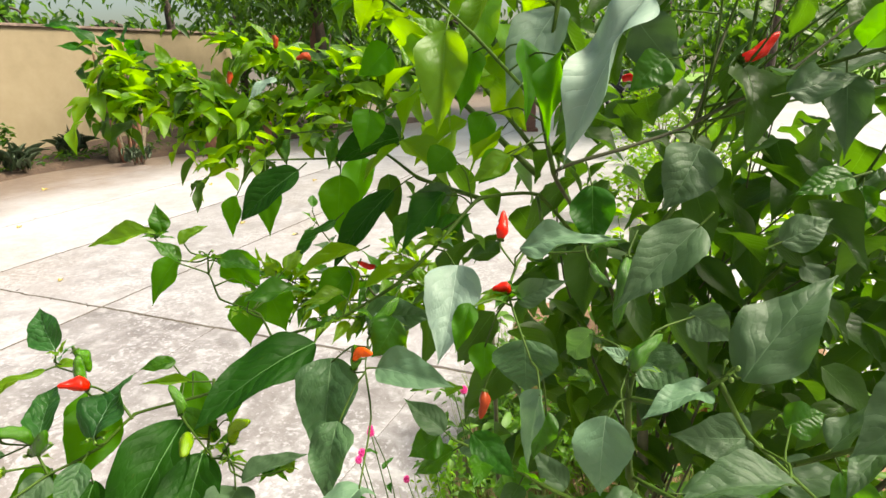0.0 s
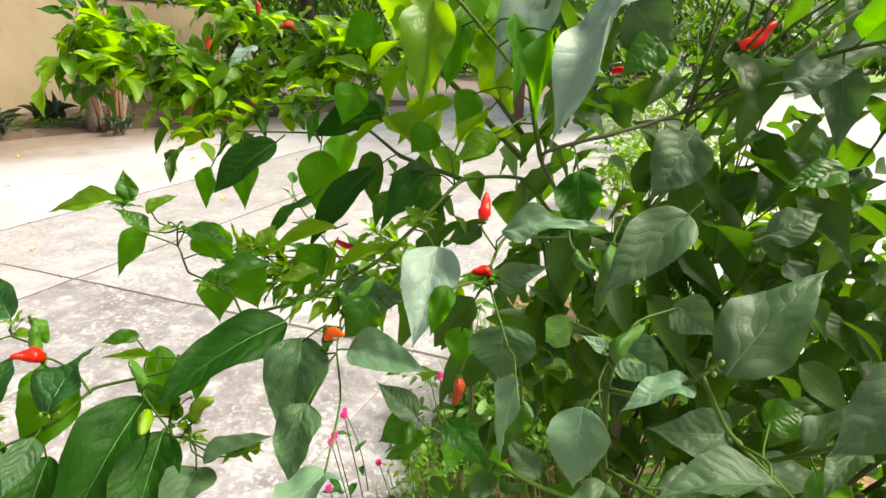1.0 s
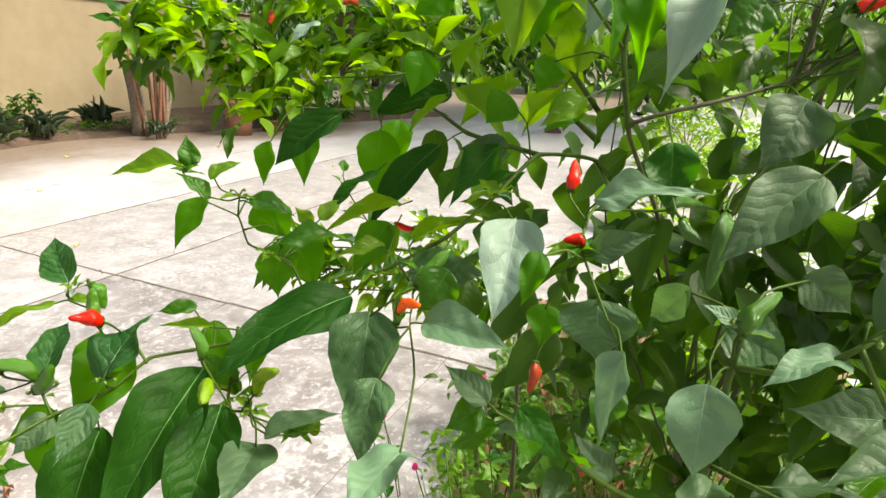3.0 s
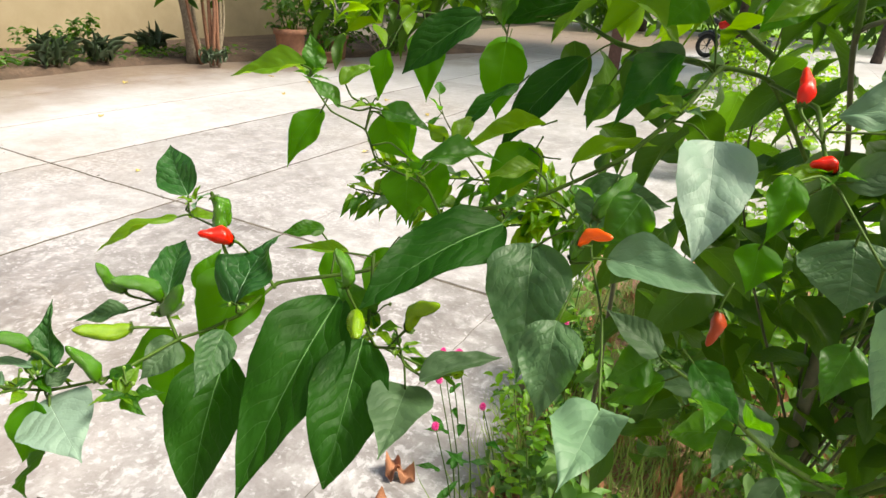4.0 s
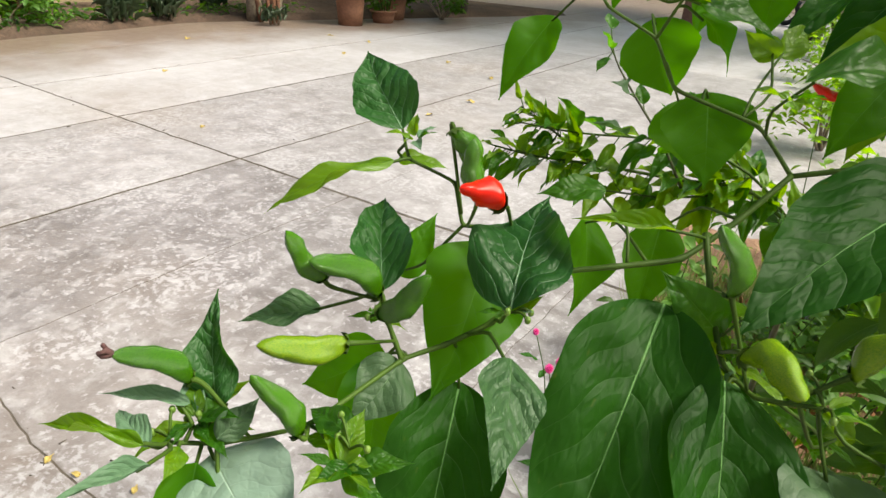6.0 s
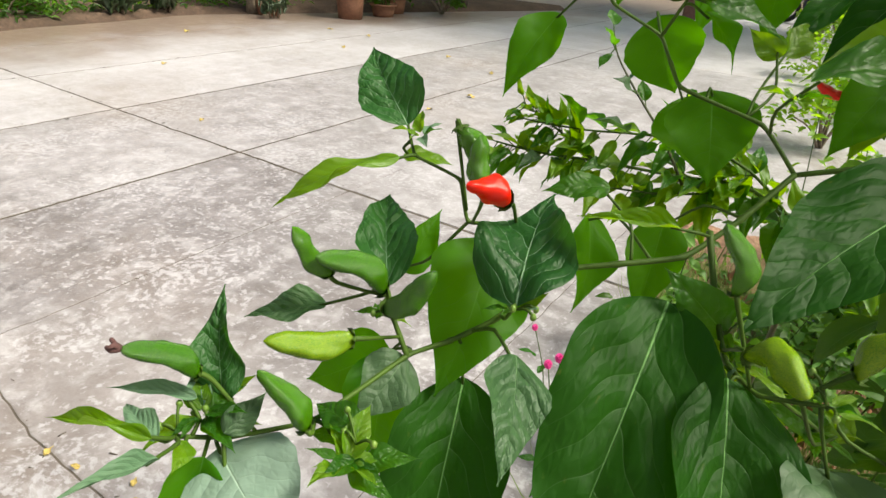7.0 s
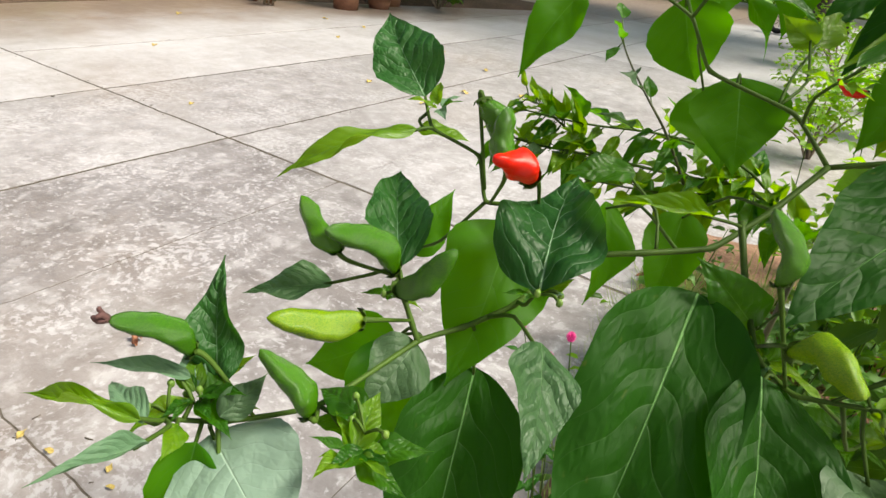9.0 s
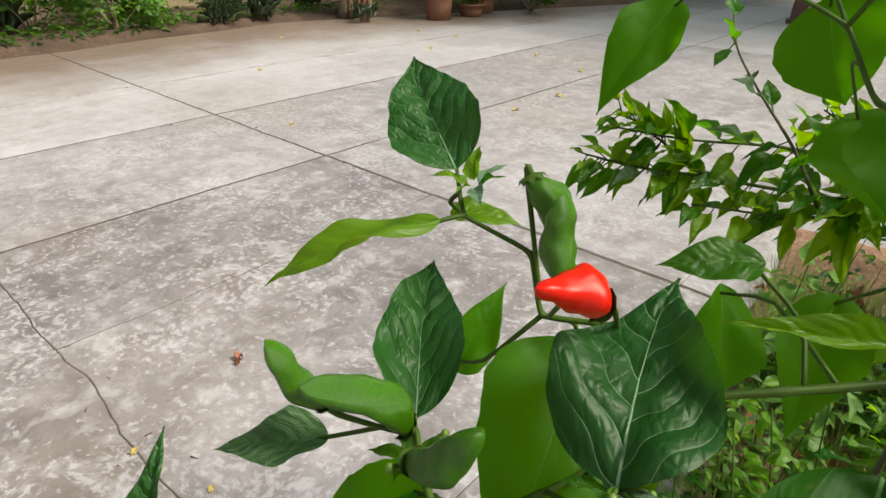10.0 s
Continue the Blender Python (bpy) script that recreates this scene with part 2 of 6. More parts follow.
PLASTER = plain("cream_plaster", [(0.25, (0.185, 0.138, 0.086)), (0.55, (0.255, 0.196, 0.128)), (0.8, (0.31, 0.244, 0.168))], 3.0, 0.85, 0.25, 0.003, coords="World", big=0.45)
CAP = plain("wall_coping", [(0.3, (0.09, 0.055, 0.045)), (0.7, (0.3, 0.22, 0.19))], 8, 0.85, 0.4, 0.004, coords="World")
SOIL = plain("red_brown_soil", [(0.25, (0.1, 0.055, 0.035)), (0.5, (0.24, 0.13, 0.085)), (0.75, (0.42, 0.27, 0.18))], 35, 0.95, 1.0, 0.02, coords="World", big=3)
TERRACOTTA = plain("weathered_terracotta", [(0.3, (0.15, 0.065, 0.04)), (0.7, (0.32, 0.15, 0.09))], 25, 0.85, 0.4, 0.003, big=5)
WHITEWASH = plain("white_wash", [(0.3, (0.66, 0.64, 0.6)), (0.7, (0.8, 0.79, 0.76))], 4, 0.8, 0.2, 0.003, coords="World", big=0.8)
POSTPAINT = plain("brown_painted_post", [(0.3, (0.1, 0.04, 0.03)), (0.7, (0.17, 0.075, 0.055))], 18, 0.6, 0.3, 0.002)
METAL_DARK = plain("dark_vehicle_paint", [(0.3, (0.012, 0.014, 0.02)), (0.7, (0.03, 0.035, 0.045))], 6, 0.3, 0.05, 0.001, coat=0.4)
RUBBER = plain("tyre_rubber", [(0.3, (0.012, 0.012, 0.012)), (0.7, (0.03, 0.03, 0.03))], 40, 0.85)
LAWN = plain("far_lawn", [(0.3, (0.1, 0.2, 0.03)), (0.7, (0.2, 0.33, 0.06))], 8, 0.9, 0.8, 0.03, coords="World", big=0.5)
PLASTIC = plain("crumpled_white_plastic", [(0.3, (0.5, 0.5, 0.55)), (0.7, (0.7, 0.7, 0.75))], 40, 0.4, 0.6, 0.004)


def concrete_material(name, stops, bloom_most, stain):
    """Worn grey-brown concrete with cloudy stains, lime bloom and fine specks."""
    m, nt, p = material(name)
    co = world_place(nt)
    rnd = nt.nodes.new("ShaderNodeObjectInfo").outputs["Random"]
    warp = nt.nodes.new("ShaderNodeVectorMath")
    warp.operation = "MULTIPLY_ADD"
    w = nt.nodes.new("ShaderNodeTexNoise")
    w.inputs["Scale"].default_value, w.inputs["Detail"].default_value = 3.0, 3.0
    nt.links.new(co, w.inputs["Vector"])
    nt.links.new(w.outputs["Color"], warp.inputs[0])
    warp.inputs[1].default_value = (0.16, 0.16, 0.0)
    nt.links.new(co, warp.inputs[2])
    wco = warp.outputs[0]
    n_big = noise_of(nt, co, 0.8, 4.0, 0.6)
    n_mid = noise_of(nt, wco, 6.5, 9.0, 0.66)
    n_fine = noise_of(nt, co, 55.0, 6.0, 0.7)
    tone = calc(nt, "MULTIPLY_ADD", n_mid, 0.62, calc(nt, "MULTIPLY_ADD", n_big, 0.48, calc(nt, "MULTIPLY", n_fine, 0.14)))
    tone = calc(nt, "ADD", tone, calc(nt, "MULTIPLY", calc(nt, "SUBTRACT", rnd, 0.5), 0.05))
    col = ramp(nt, tone, stops)
    brown = nt.nodes.new("ShaderNodeMapRange")
    nt.links.new(noise_of(nt, wco, 0.55, 5.0, 0.6), brown.inputs[0])
    brown.inputs[1].default_value, brown.inputs[2].default_value, brown.inputs[4].default_value = 0.52, 0.68, stain
    col = mixcol(nt, brown.outputs[0], col, (0.27, 0.215, 0.165))
    bloom = nt.nodes.new("ShaderNodeMapRange")
    nt.links.new(noise_of(nt, wco, 10.0, 8.0, 0.62), bloom.inputs[0])
    bloom.inputs[1].default_value, bloom.inputs[2].default_value, bloom.inputs[4].default_value = 0.5, 0.68, bloom_most
    col = mixcol(nt, bloom.outputs[0], col, (0.54, 0.525, 0.5))
    # pale marbled lines where lime has come out
    lime = nt.nodes.new("ShaderNodeMapRange")
    lime.interpolation_type = "SMOOTHSTEP"
    nt.links.new(calc(nt, "ABSOLUTE", calc(nt, "SUBTRACT", noise_of(nt, wco, 5.0, 7.0, 0.62), 0.5)), lime.inputs[0])
    lime.inputs[1].default_value, lime.inputs[2].default_value, lime.inputs[3].default_value, lime.inputs[4].default_value = 0.0, 0.035, 0.4, 0.0
    col = mixcol(nt, calc(nt, "MULTIPLY", lime.outputs[0], bloom.outputs[0]), col, (0.6, 0.575, 0.55))
    spots = nt.nodes.new("ShaderNodeMapRange")
    nt.links.new(noise_of(nt, co, 30.0, 5.0), spots.inputs[0])
    spots.inputs[1].default_value, spots.inputs[2].default_value, spots.inputs[4].default_value = 0.62, 0.76, 0.4
    col = mixcol(nt, spots.outputs[0], col, (0.11, 0.085, 0.072))
    flake = nt.nodes.new("ShaderNodeMapRange")
    flake.interpolation_type = "SMOOTHSTEP"
    nt.links.new(calc(nt, "MULTIPLY_ADD", noise_of(nt, co, 2.2, 3.0), 0.35, calc(nt, "MULTIPLY", noise_of(nt, wco, 34.0, 6.0, 0.65), 0.75)), flake.inputs[0])
    flake.inputs[1].default_value, flake.inputs[2].default_value, flake.inputs[4].default_value = 0.57, 0.65, bloom_most
    col = mixcol(nt, flake.outputs[0], col, (0.56, 0.545, 0.53))
    # soil washed over the slabs from the planting strip, with tree shade painted in
    sep = node(nt, "SeparateXYZ")
    nt.links.new(co, sep.inputs[0])
    front = calc(nt, "MULTIPLY_ADD", calc(nt, "MAXIMUM", calc(nt, "SUBTRACT", sep.outputs[1], 6.8), 0.0), 0.5, -7.75)
    reach = calc(nt, "MULTIPLY_ADD", noise_of(nt, wco, 1.1, 6.0, 0.65), -2.6, calc(nt, "SUBTRACT", sep.outputs[0], front))
    wash_shade = nt.nodes.new("ShaderNodeMapRange")
    wash_shade.interpolation_type = "SMOOTHSTEP"
    nt.links.new(reach, wash_shade.inputs[0])
    wash_shade.inputs[1].default_value, wash_shade.inputs[2].default_value, wash_shade.inputs[3].default_value, wash_shade.inputs[4].default_value = -0.8, 1.1, 0.95, 0.0
    col = mixcol(nt, wash_shade.outputs[0], col, (0.19, 0.135, 0.095))
    col = mixcol(nt, 1.0, col, (0.935, 0.92, 1.045), "MULTIPLY")
    nt.links.new(col, p.inputs["Base Color"])
    nt.links.new(calc(nt, "MULTIPLY_ADD", n_mid, 0.4, 0.24), p.inputs["Roughness"])
    p.inputs["Specular IOR Level"].default_value = 0.6
    bump_to(nt, p, calc(nt, "ADD", n_fine, n_mid), 0.4, 0.004)
    return m


# Stains are wear; the dim-to-bright step between slabs is light put into colour.
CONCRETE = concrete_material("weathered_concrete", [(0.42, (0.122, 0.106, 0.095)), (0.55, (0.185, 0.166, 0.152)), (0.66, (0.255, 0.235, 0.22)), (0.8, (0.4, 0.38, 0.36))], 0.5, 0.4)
CONCRETE_MID = concrete_material("stained_half_lit_concrete", [(0.41, (0.165, 0.146, 0.132)), (0.55, (0.25, 0.229, 0.212)), (0.66, (0.33, 0.309, 0.291)), (0.81, (0.46, 0.44, 0.42))], 0.45, 0.42)
CONCRETE_DIM = concrete_material("stained_dim_concrete", [(0.43, (0.105, 0.089, 0.078)), (0.55, (0.16, 0.141, 0.127)), (0.65, (0.225, 0.203, 0.186)), (0.79, (0.37, 0.346, 0.322))], 0.55, 0.5)
CONCRETE_LIT = concrete_material("stained_sunlit_concrete", [(0.4, (0.275, 0.249, 0.227)), (0.55, (0.38, 0.357, 0.335)), (0.66, (0.465, 0.443, 0.422)), (0.82, (0.57, 0.553, 0.532))], 0.38, 0.4)
JOINT = plain("joint_dirt", [(0.3, (0.055, 0.045, 0.037)), (0.7, (0.13, 0.105, 0.088))], 30, 0.95, 0.6, 0.004, coords="World")

# ---- building helpers ----
def finish(bm, name, mat, smooth=True):
    me = bpy.data.meshes.new(name)
    bm.to_mesh(me)
    bm.free()
    me.materials.append(mat)
    if smooth:
        me.shade_smooth()
    return me


def part(name, data, parent, label="", place=None):
    """One mesh object under a thing; data is a mesh."""
    ob = new(name, data)
    if parent is not None:
        ob.parent = parent
    if place is not None:
        ob.matrix_local = place
    if label:
        ob["label"] = label
    return ob


def thing(name, label, category, place=None, group="", kind=""):
    ob = new(name)
    ob.empty_display_size = 0.05
    if place is not None:
        ob.matrix_world = place
    return tagged(ob, label, category, group, kind)


def smooth_path(points, steps=4, ease=0.5):
    """A curve through the points; a small ease keeps it nearly straight from node to node."""
    pts = [Vector(q) for q in points]
    if len(pts) < 3:
        return pts
    pts = [2 * pts[0] - pts[1]] + pts + [2 * pts[-1] - pts[-2]]
    res = []
    for i in range(1, len(pts) - 2):
        a, b, c, d = pts[i - 1:i + 3]
        for k in range(steps):
            t = k / steps
            m0, m1 = ease * (c - a), ease * (d - b)
            res.append(b * (2 * t ** 3 - 3 * t * t + 1) + m0 * (t ** 3 - 2 * t * t + t) + c * (3 * t * t - 2 * t ** 3) + m1 * (t ** 3 - t * t))
    return res + [pts[-2]]


def tube(bm, points, r0, r1, sides=7, steps=4, wobble=0.0, rng=random, ease=0.5, nodes=0.0):
    """A tapering round rod along a smooth path, closed at its ends; nodes swells it at the given points."""
    pts = smooth_path(points, steps, ease)
    n = len(pts)
    rings = []
    up = Vector((0.31, 0.17, 0.93))
    for i, q in enumerate(pts):
        tan = (pts[min(i + 1, n - 1)] - pts[max(i - 1, 0)]).normalized()
        a = tan.cross(up)
        if a.length < 1e-3:
            a = tan.cross(Vector((1, 0, 0)))
        a.normalize()
        b = tan.cross(a)
        r = r0 + (r1 - r0) * i / max(1, n - 1)
        r *= 1 + wobble * rng.uniform(-1, 1) + (nodes if i % steps == 0 and 0 < i < n - 1 else 0.0)
        rings.append([bm.verts.new(q + r * (math.cos(2 * math.pi * k / sides) * a + math.sin(2 * math.pi * k / sides) * b)) for k in range(sides)])
    for p0, p1 in zip(rings, rings[1:]):
        for k in range(sides):
            bm.faces.new((p0[k], p0[(k + 1) % sides], p1[(k + 1) % sides], p1[k]))
    bm.faces.new(rings[0][::-1])
    bm.faces.new(rings[-1])
    return bm


def tube_mesh(name, points, r0, r1, mat, sides=7, steps=4, wobble=0.0, ease=0.5, nodes=0.0):
    return finish(tube(bmesh.new(), points, r0, r1, sides, steps, wobble, ease=ease, nodes=nodes), name, mat)


def half_width(s, peak=0.36, point=1.25):
    """Half the blade's width, 0 to 0.5, along its length."""
    if s <= 0 or s >= 1:
        return 0.0
    a = 0.45 * point
    b = a * (1 - peak) / peak
    return 0.5 * s ** a * (1 - s) ** b / (peak ** a * (1 - peak) ** b)


def vein_ridge(v, au, side):
    """How near a place on the blade lies to a side vein, 0 to 1, as leaf_material draws them."""
    ph = (v - 0.5 * au - 0.55 * au * au + 0.02 * math.sin(19 * v + 9 * au)) * VEINS + 0.45 * side
    return abs(ph % 1.0 - 0.5) * 2


def blade(bm, m, rows=9, cols=6, arch=0.07, fold=0.18, wave=0.0, curl=0.0, peak=0.36, point=1.25, phase=0.0, sway=0.0, ripple=0.0, quilt=0.0, ragged=0.0, uv=None):
    """Adds one leaf blade, 1 long along y and 1 wide, placed by the matrix m."""
    if uv is None:
        uv = bm.loops.layers.uv.verify()
    grid = []
    for i in range(rows + 1):
        s = i / rows
        s = s ** 1.08
        w0 = max(half_width(s, peak, point), 0.012)
        line = []
        for k in range(cols + 1):
            x = (2 * k / cols - 1)
            side = 1.0 if x > 0 else 0.0
            w = w0 * (1 + 0.02 * math.sin(15 * s + phase + 2.4 * side) + 0.012 * math.sin(33 * s + 2 * phase - 1.3 * side) + ragged * math.sin(61 * s + 3 * phase + side))
            z = arch * 4 * s * (1 - s) + fold * abs(x) * w + wave * math.sin(9 * s + 2.2 * x + phase) * abs(x) * w
            z -= curl * s * s * s
            inner = min(1.0, 6 * s, 6 * (1 - s))
            z += ripple * (math.sin(13 * s + 3 * x + phase) + 0.7 * math.sin(24 * s - 4 * x + 2 * phase)) * min(1.0, 4 * abs(x)) * inner
            if quilt:
                ridge = vein_ridge(s, abs(x) * w, side)
                uneven = noise.noise(Vector((4.5 * x, 7 * s, 3 * phase)))
                swell = (1 - ridge) ** 0.55 * max(0.1, 0.7 + 1.3 * uneven) * min(1.0, 6 * abs(x)) * (1.2 - 1.0 * abs(x))
                z += quilt * inner * (swell + 0.55 * noise.noise(Vector((9 * x, 16 * s, 5 * phase + 2))))
            line.append((bm.verts.new(m @ Vector((x * w + sway * 4 * s * (1 - s) * (0.4 + s), s, z))), (0.5 + x * w, s)))
        grid.append(line)
    for i in range(rows):
        for k in range(cols):
            q = [grid[i][k], grid[i][k + 1], grid[i + 1][k + 1], grid[i + 1][k]]
            f = bm.faces.new([c[0] for c in q])
            f.smooth = True
            for lp, c in zip(f.loops, q):
                lp[uv].uv = c[1]


LEAF_SHAPES, SMOOTH_SHAPES = [], []
for k in range(20):
    rng = random.Random(40 + k % 10)
    bm = bmesh.new()
    blade(bm, Matrix.Identity(4), 42, 12, arch=rng.uniform(0.02, 0.1), fold=rng.uniform(0.05, 0.32), wave=rng.uniform(0.08, 0.24), curl=rng.uniform(0.0, 0.08), ripple=rng.uniform(0.004, 0.011), peak=rng.uniform(0.29, 0.345), point=rng.uniform(1.3, 1.6), phase=rng.uniform(0, 6), sway=rng.uniform(-0.055, 0.055), quilt=rng.uniform(0.016, 0.027) * (1.0 if k < 10 else 0.25), ragged=0.01)
    (LEAF_SHAPES if k < 10 else SMOOTH_SHAPES).append(finish(bm, "leaf_blade", LEAF))
# the largest blades lie flatter and pucker only beside the midrib
BIG_SHAPES = []
for k in range(10):
    rng = random.Random(140 + k)
    bm = bmesh.new()
    blade(bm, Matrix.Identity(4), 48, 14, arch=rng.uniform(0.03, 0.08), fold=rng.uniform(0.08, 0.26), wave=rng.uniform(0.03, 0.1), curl=rng.uniform(0.0, 0.06), ripple=rng.uniform(0.002, 0.004), peak=rng.uniform(0.33, 0.38), point=rng.uniform(1.25, 1.45), phase=rng.uniform(0, 6), sway=rng.uniform(-0.04, 0.04), quilt=rng.uniform(0.009, 0.013), ragged=0.003)
    BIG_SHAPES.append(finish(bm, "leaf_blade", LEAF_BIG))


def recoloured(count, mat, shapes=LEAF_SHAPES):
    res = [me.copy() for me in shapes[:count]]
    for me in res:
        me.materials[0] = mat
    return res


YOUNG_SHAPES = recoloured(8, LEAF_YOUNG, SMOOTH_SHAPES)
SHEEN_SHAPES = recoloured(10, LEAF_SHEEN, SMOOTH_SHAPES)
BRIGHT_SHEEN_SHAPES = recoloured(10, LEAF_SHEEN_BRIGHT, SMOOTH_SHAPES)
DULL_SHEEN_SHAPES = recoloured(10, LEAF_SHEEN_DULL, SMOOTH_SHAPES)
QUILT_SHAPES = recoloured(10, LEAF_QUILT)
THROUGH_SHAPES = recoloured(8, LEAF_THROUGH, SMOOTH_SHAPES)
CREASED_SHAPES = recoloured(10, LEAF_CREASED)
SMALL_SHAPES = recoloured(10, LEAF_SMALL)
DRY_SHAPES = []
for k in range(5):
    rng = random.Random(90 + k)
    bm = bmesh.new()
    blade(bm, Matrix.Identity(4), 16, 8, arch=rng.uniform(0.1, 0.3), fold=rng.uniform(0.4, 1.1), wave=rng.uniform(0.5, 1.1), curl=rng.uniform(-0.2, 0.25), ripple=0.03, peak=0.36, point=1.4, phase=rng.uniform(0, 6), sway=rng.uniform(-0.15, 0.15), ragged=0.05)
    DRY_SHAPES.append(finish(bm, "dry_blade", LEAF_DRY))


def leaf_matrix(base, tip, width, normal):
    b, t = Vector(base), Vector(tip)
    y = (t - b)
    length = y.length
    y.normalize()
    x = y.cross(Vector(normal)).normalized()
    z = x.cross(y)
    m = Matrix((x * width, y * length, z * length)).transposed().to_4x4()
    m.translation = b
    return m


def chili_mesh(name, bend, plump, mat, seed, nub=0.0):
    """A chili 1 long along y and about 1 in radius, round at its shoulder and blunt at its tip."""
    rng = random.Random(seed)
    bm = bmesh.new()
    rows, sides = 18, 20
    rings = []
    for i in range(rows + 1):
        s = i / rows
        tip = math.sqrt(max(0.0, 1 - max(0.0, (s - plump) / (1 - plump)) ** 2.4))
        r = math.sin(math.pi * min(1, (s + 0.06) * 2.2) * 0.5) ** 0.6 * (1 - 0.5 * s ** 1.3) * tip
        r = max(r, 0.05) * (1 + 0.06 * math.sin(9 * s + seed) + 0.035 * math.sin(17 * s + 2 * seed)) * (1 - nub * max(0.0, min(1.0, (s - 0.42) / 0.3)))
        ring = []
        for k in range(sides):
            a = 2 * math.pi * k / sides
            rr = r * (1 + 0.09 * math.sin(3 * a + seed + 3 * s) + 0.03 * math.sin(6 * a + 2 * seed + 5 * s) + 0.06 * math.sin(13 * s + 2 * a + seed) + 0.035 * math.sin(23 * s - 3 * a + 2 * seed) + 0.012 * rng.uniform(-1, 1))
            ring.append(bm.verts.new((rr * math.cos(a), s, rr * math.sin(a) + bend * (math.sin(math.pi * s) + 0.25 * math.sin(2 * math.pi * s)))))
        rings.append(ring)
    for p0, p1 in zip(rings, rings[1:]):
        for k in range(sides):
            bm.faces.new((p0[k], p1[k], p1[(k + 1) % sides], p0[(k + 1) % sides]))
    bm.faces.new(rings[0])
    bm.faces.new(rings[-1][::-1])
    bmesh.ops.recalc_face_normals(bm, faces=bm.faces)
    return finish(bm, name, mat)


SKIN = dict(red=RED, orange=ORANGE, green=GREEN, lime=LIME, brick=BRICKRED)
CHILI_SHAPES = {}
for colour, mat in SKIN.items():
    CHILI_SHAPES[colour] = [chili_mesh("chili_" + colour, bd, pl, mat, sd) for bd, pl, sd in ((0.35, 0.74, 1), (0.8, 0.78, 2), (-0.5, 0.72, 3), (0.55, 0.6, 5), (-0.35, 0.66, 7))]
CHILI_SHAPES["red"][0] = chili_mesh("chili_red", 0.3, 0.8, RED, 4, 0.35)
bm = bmesh.new()
for k in range(9):
    a0, a1 = 2 * math.pi * k / 9, 2 * math.pi * (k + 1) / 9
    am = (a0 + a1) / 2
    v = [bm.verts.new(q) for q in ((0.25 * math.cos(a0), -0.10, 0.25 * math.sin(a0)), (0.25 * math.cos(a1), -0.10, 0.25 * math.sin(a1)), (0.8 * math.cos(a1), 0.0, 0.8 * math.sin(a1)), (0.98 * math.cos(am), 0.16, 0.98 * math.sin(am)), (0.8 * math.cos(a0), 0.0, 0.8 * math.sin(a0)))]
    bm.faces.new(v)
    bm.faces.new((v[1], v[0], bm.verts.new((0, -0.14, 0))))
bmesh.ops.remove_doubles(bm, verts=bm.verts, dist=0.001)
bmesh.ops.recalc_face_normals(bm, faces=bm.faces)
CALYX = finish(bm, "calyx", STEM, False)

# ---- the chili plant ----
plant = thing("chili_plant", "leafy chili bush with red and green fruits in a soil bed", "chili plant", pose(0.3, 0.86, 0))
INV = plant.matrix_world.inverted()
STEM_POINTS = []


def stem(points, r0, r1, mat=STEM, name="stem", register=True):
    me = tube_mesh(name, [INV @ Vector(q) for q in points], r0 * 0.82, r1 * 0.82, mat, 8, 6, 0.06, 0.2, 0.25)
    if register:
        STEM_POINTS.extend(smooth_path(points, 8, 0.2))
    return part(name, me, plant)


def nearest_stem(q, limit=0.09):
    q = Vector(q)
    best = min(STEM_POINTS, key=lambda s: (s - q).length)
    return best if (best - q).length < limit else None


LEAF_COUNT = [0]


def leaf(base, tip, width, normal, young=False, joined=True):
    k = LEAF_COUNT[0]
    LEAF_COUNT[0] += 1
    length = (Vector(tip) - Vector(base)).length
    plain_shapes = BIG_SHAPES if length > 0.075 and width > 0.034 else SMALL_SHAPES if length < 0.045 or width < 0.022 else LEAF_SHAPES
    shapes = {"creased": CREASED_SHAPES, "bright_sheen": BRIGHT_SHEEN_SHAPES, "pale": SHEEN_SHAPES, "grey": DULL_SHEEN_SHAPES, "quilt": QUILT_SHAPES, "through": THROUGH_SHAPES, True: YOUNG_SHAPES, False: plain_shapes}[young]
    ob = part("leaf", shapes[(k * 7 + 3) % len(shapes)], plant, place=INV @ leaf_matrix(base, tip, width, normal))
    b = Vector(base)
    grow = (Vector(tip) - b).normalized()
    foot = nearest_stem(base, 0.09) if joined else None
    if foot is None:
        foot = b - grow * 0.012
    if (foot - b).length > 0.003:
        midway = (b + foot) / 2 - grow * 0.12 * (foot - b).length
        part("petiole", tube_mesh("petiole", [INV @ (b + grow * 0.004), INV @ midway, INV @ foot], 0.0007, 0.0009, STEM, 5, 3, ease=0.35), plant)
    return ob


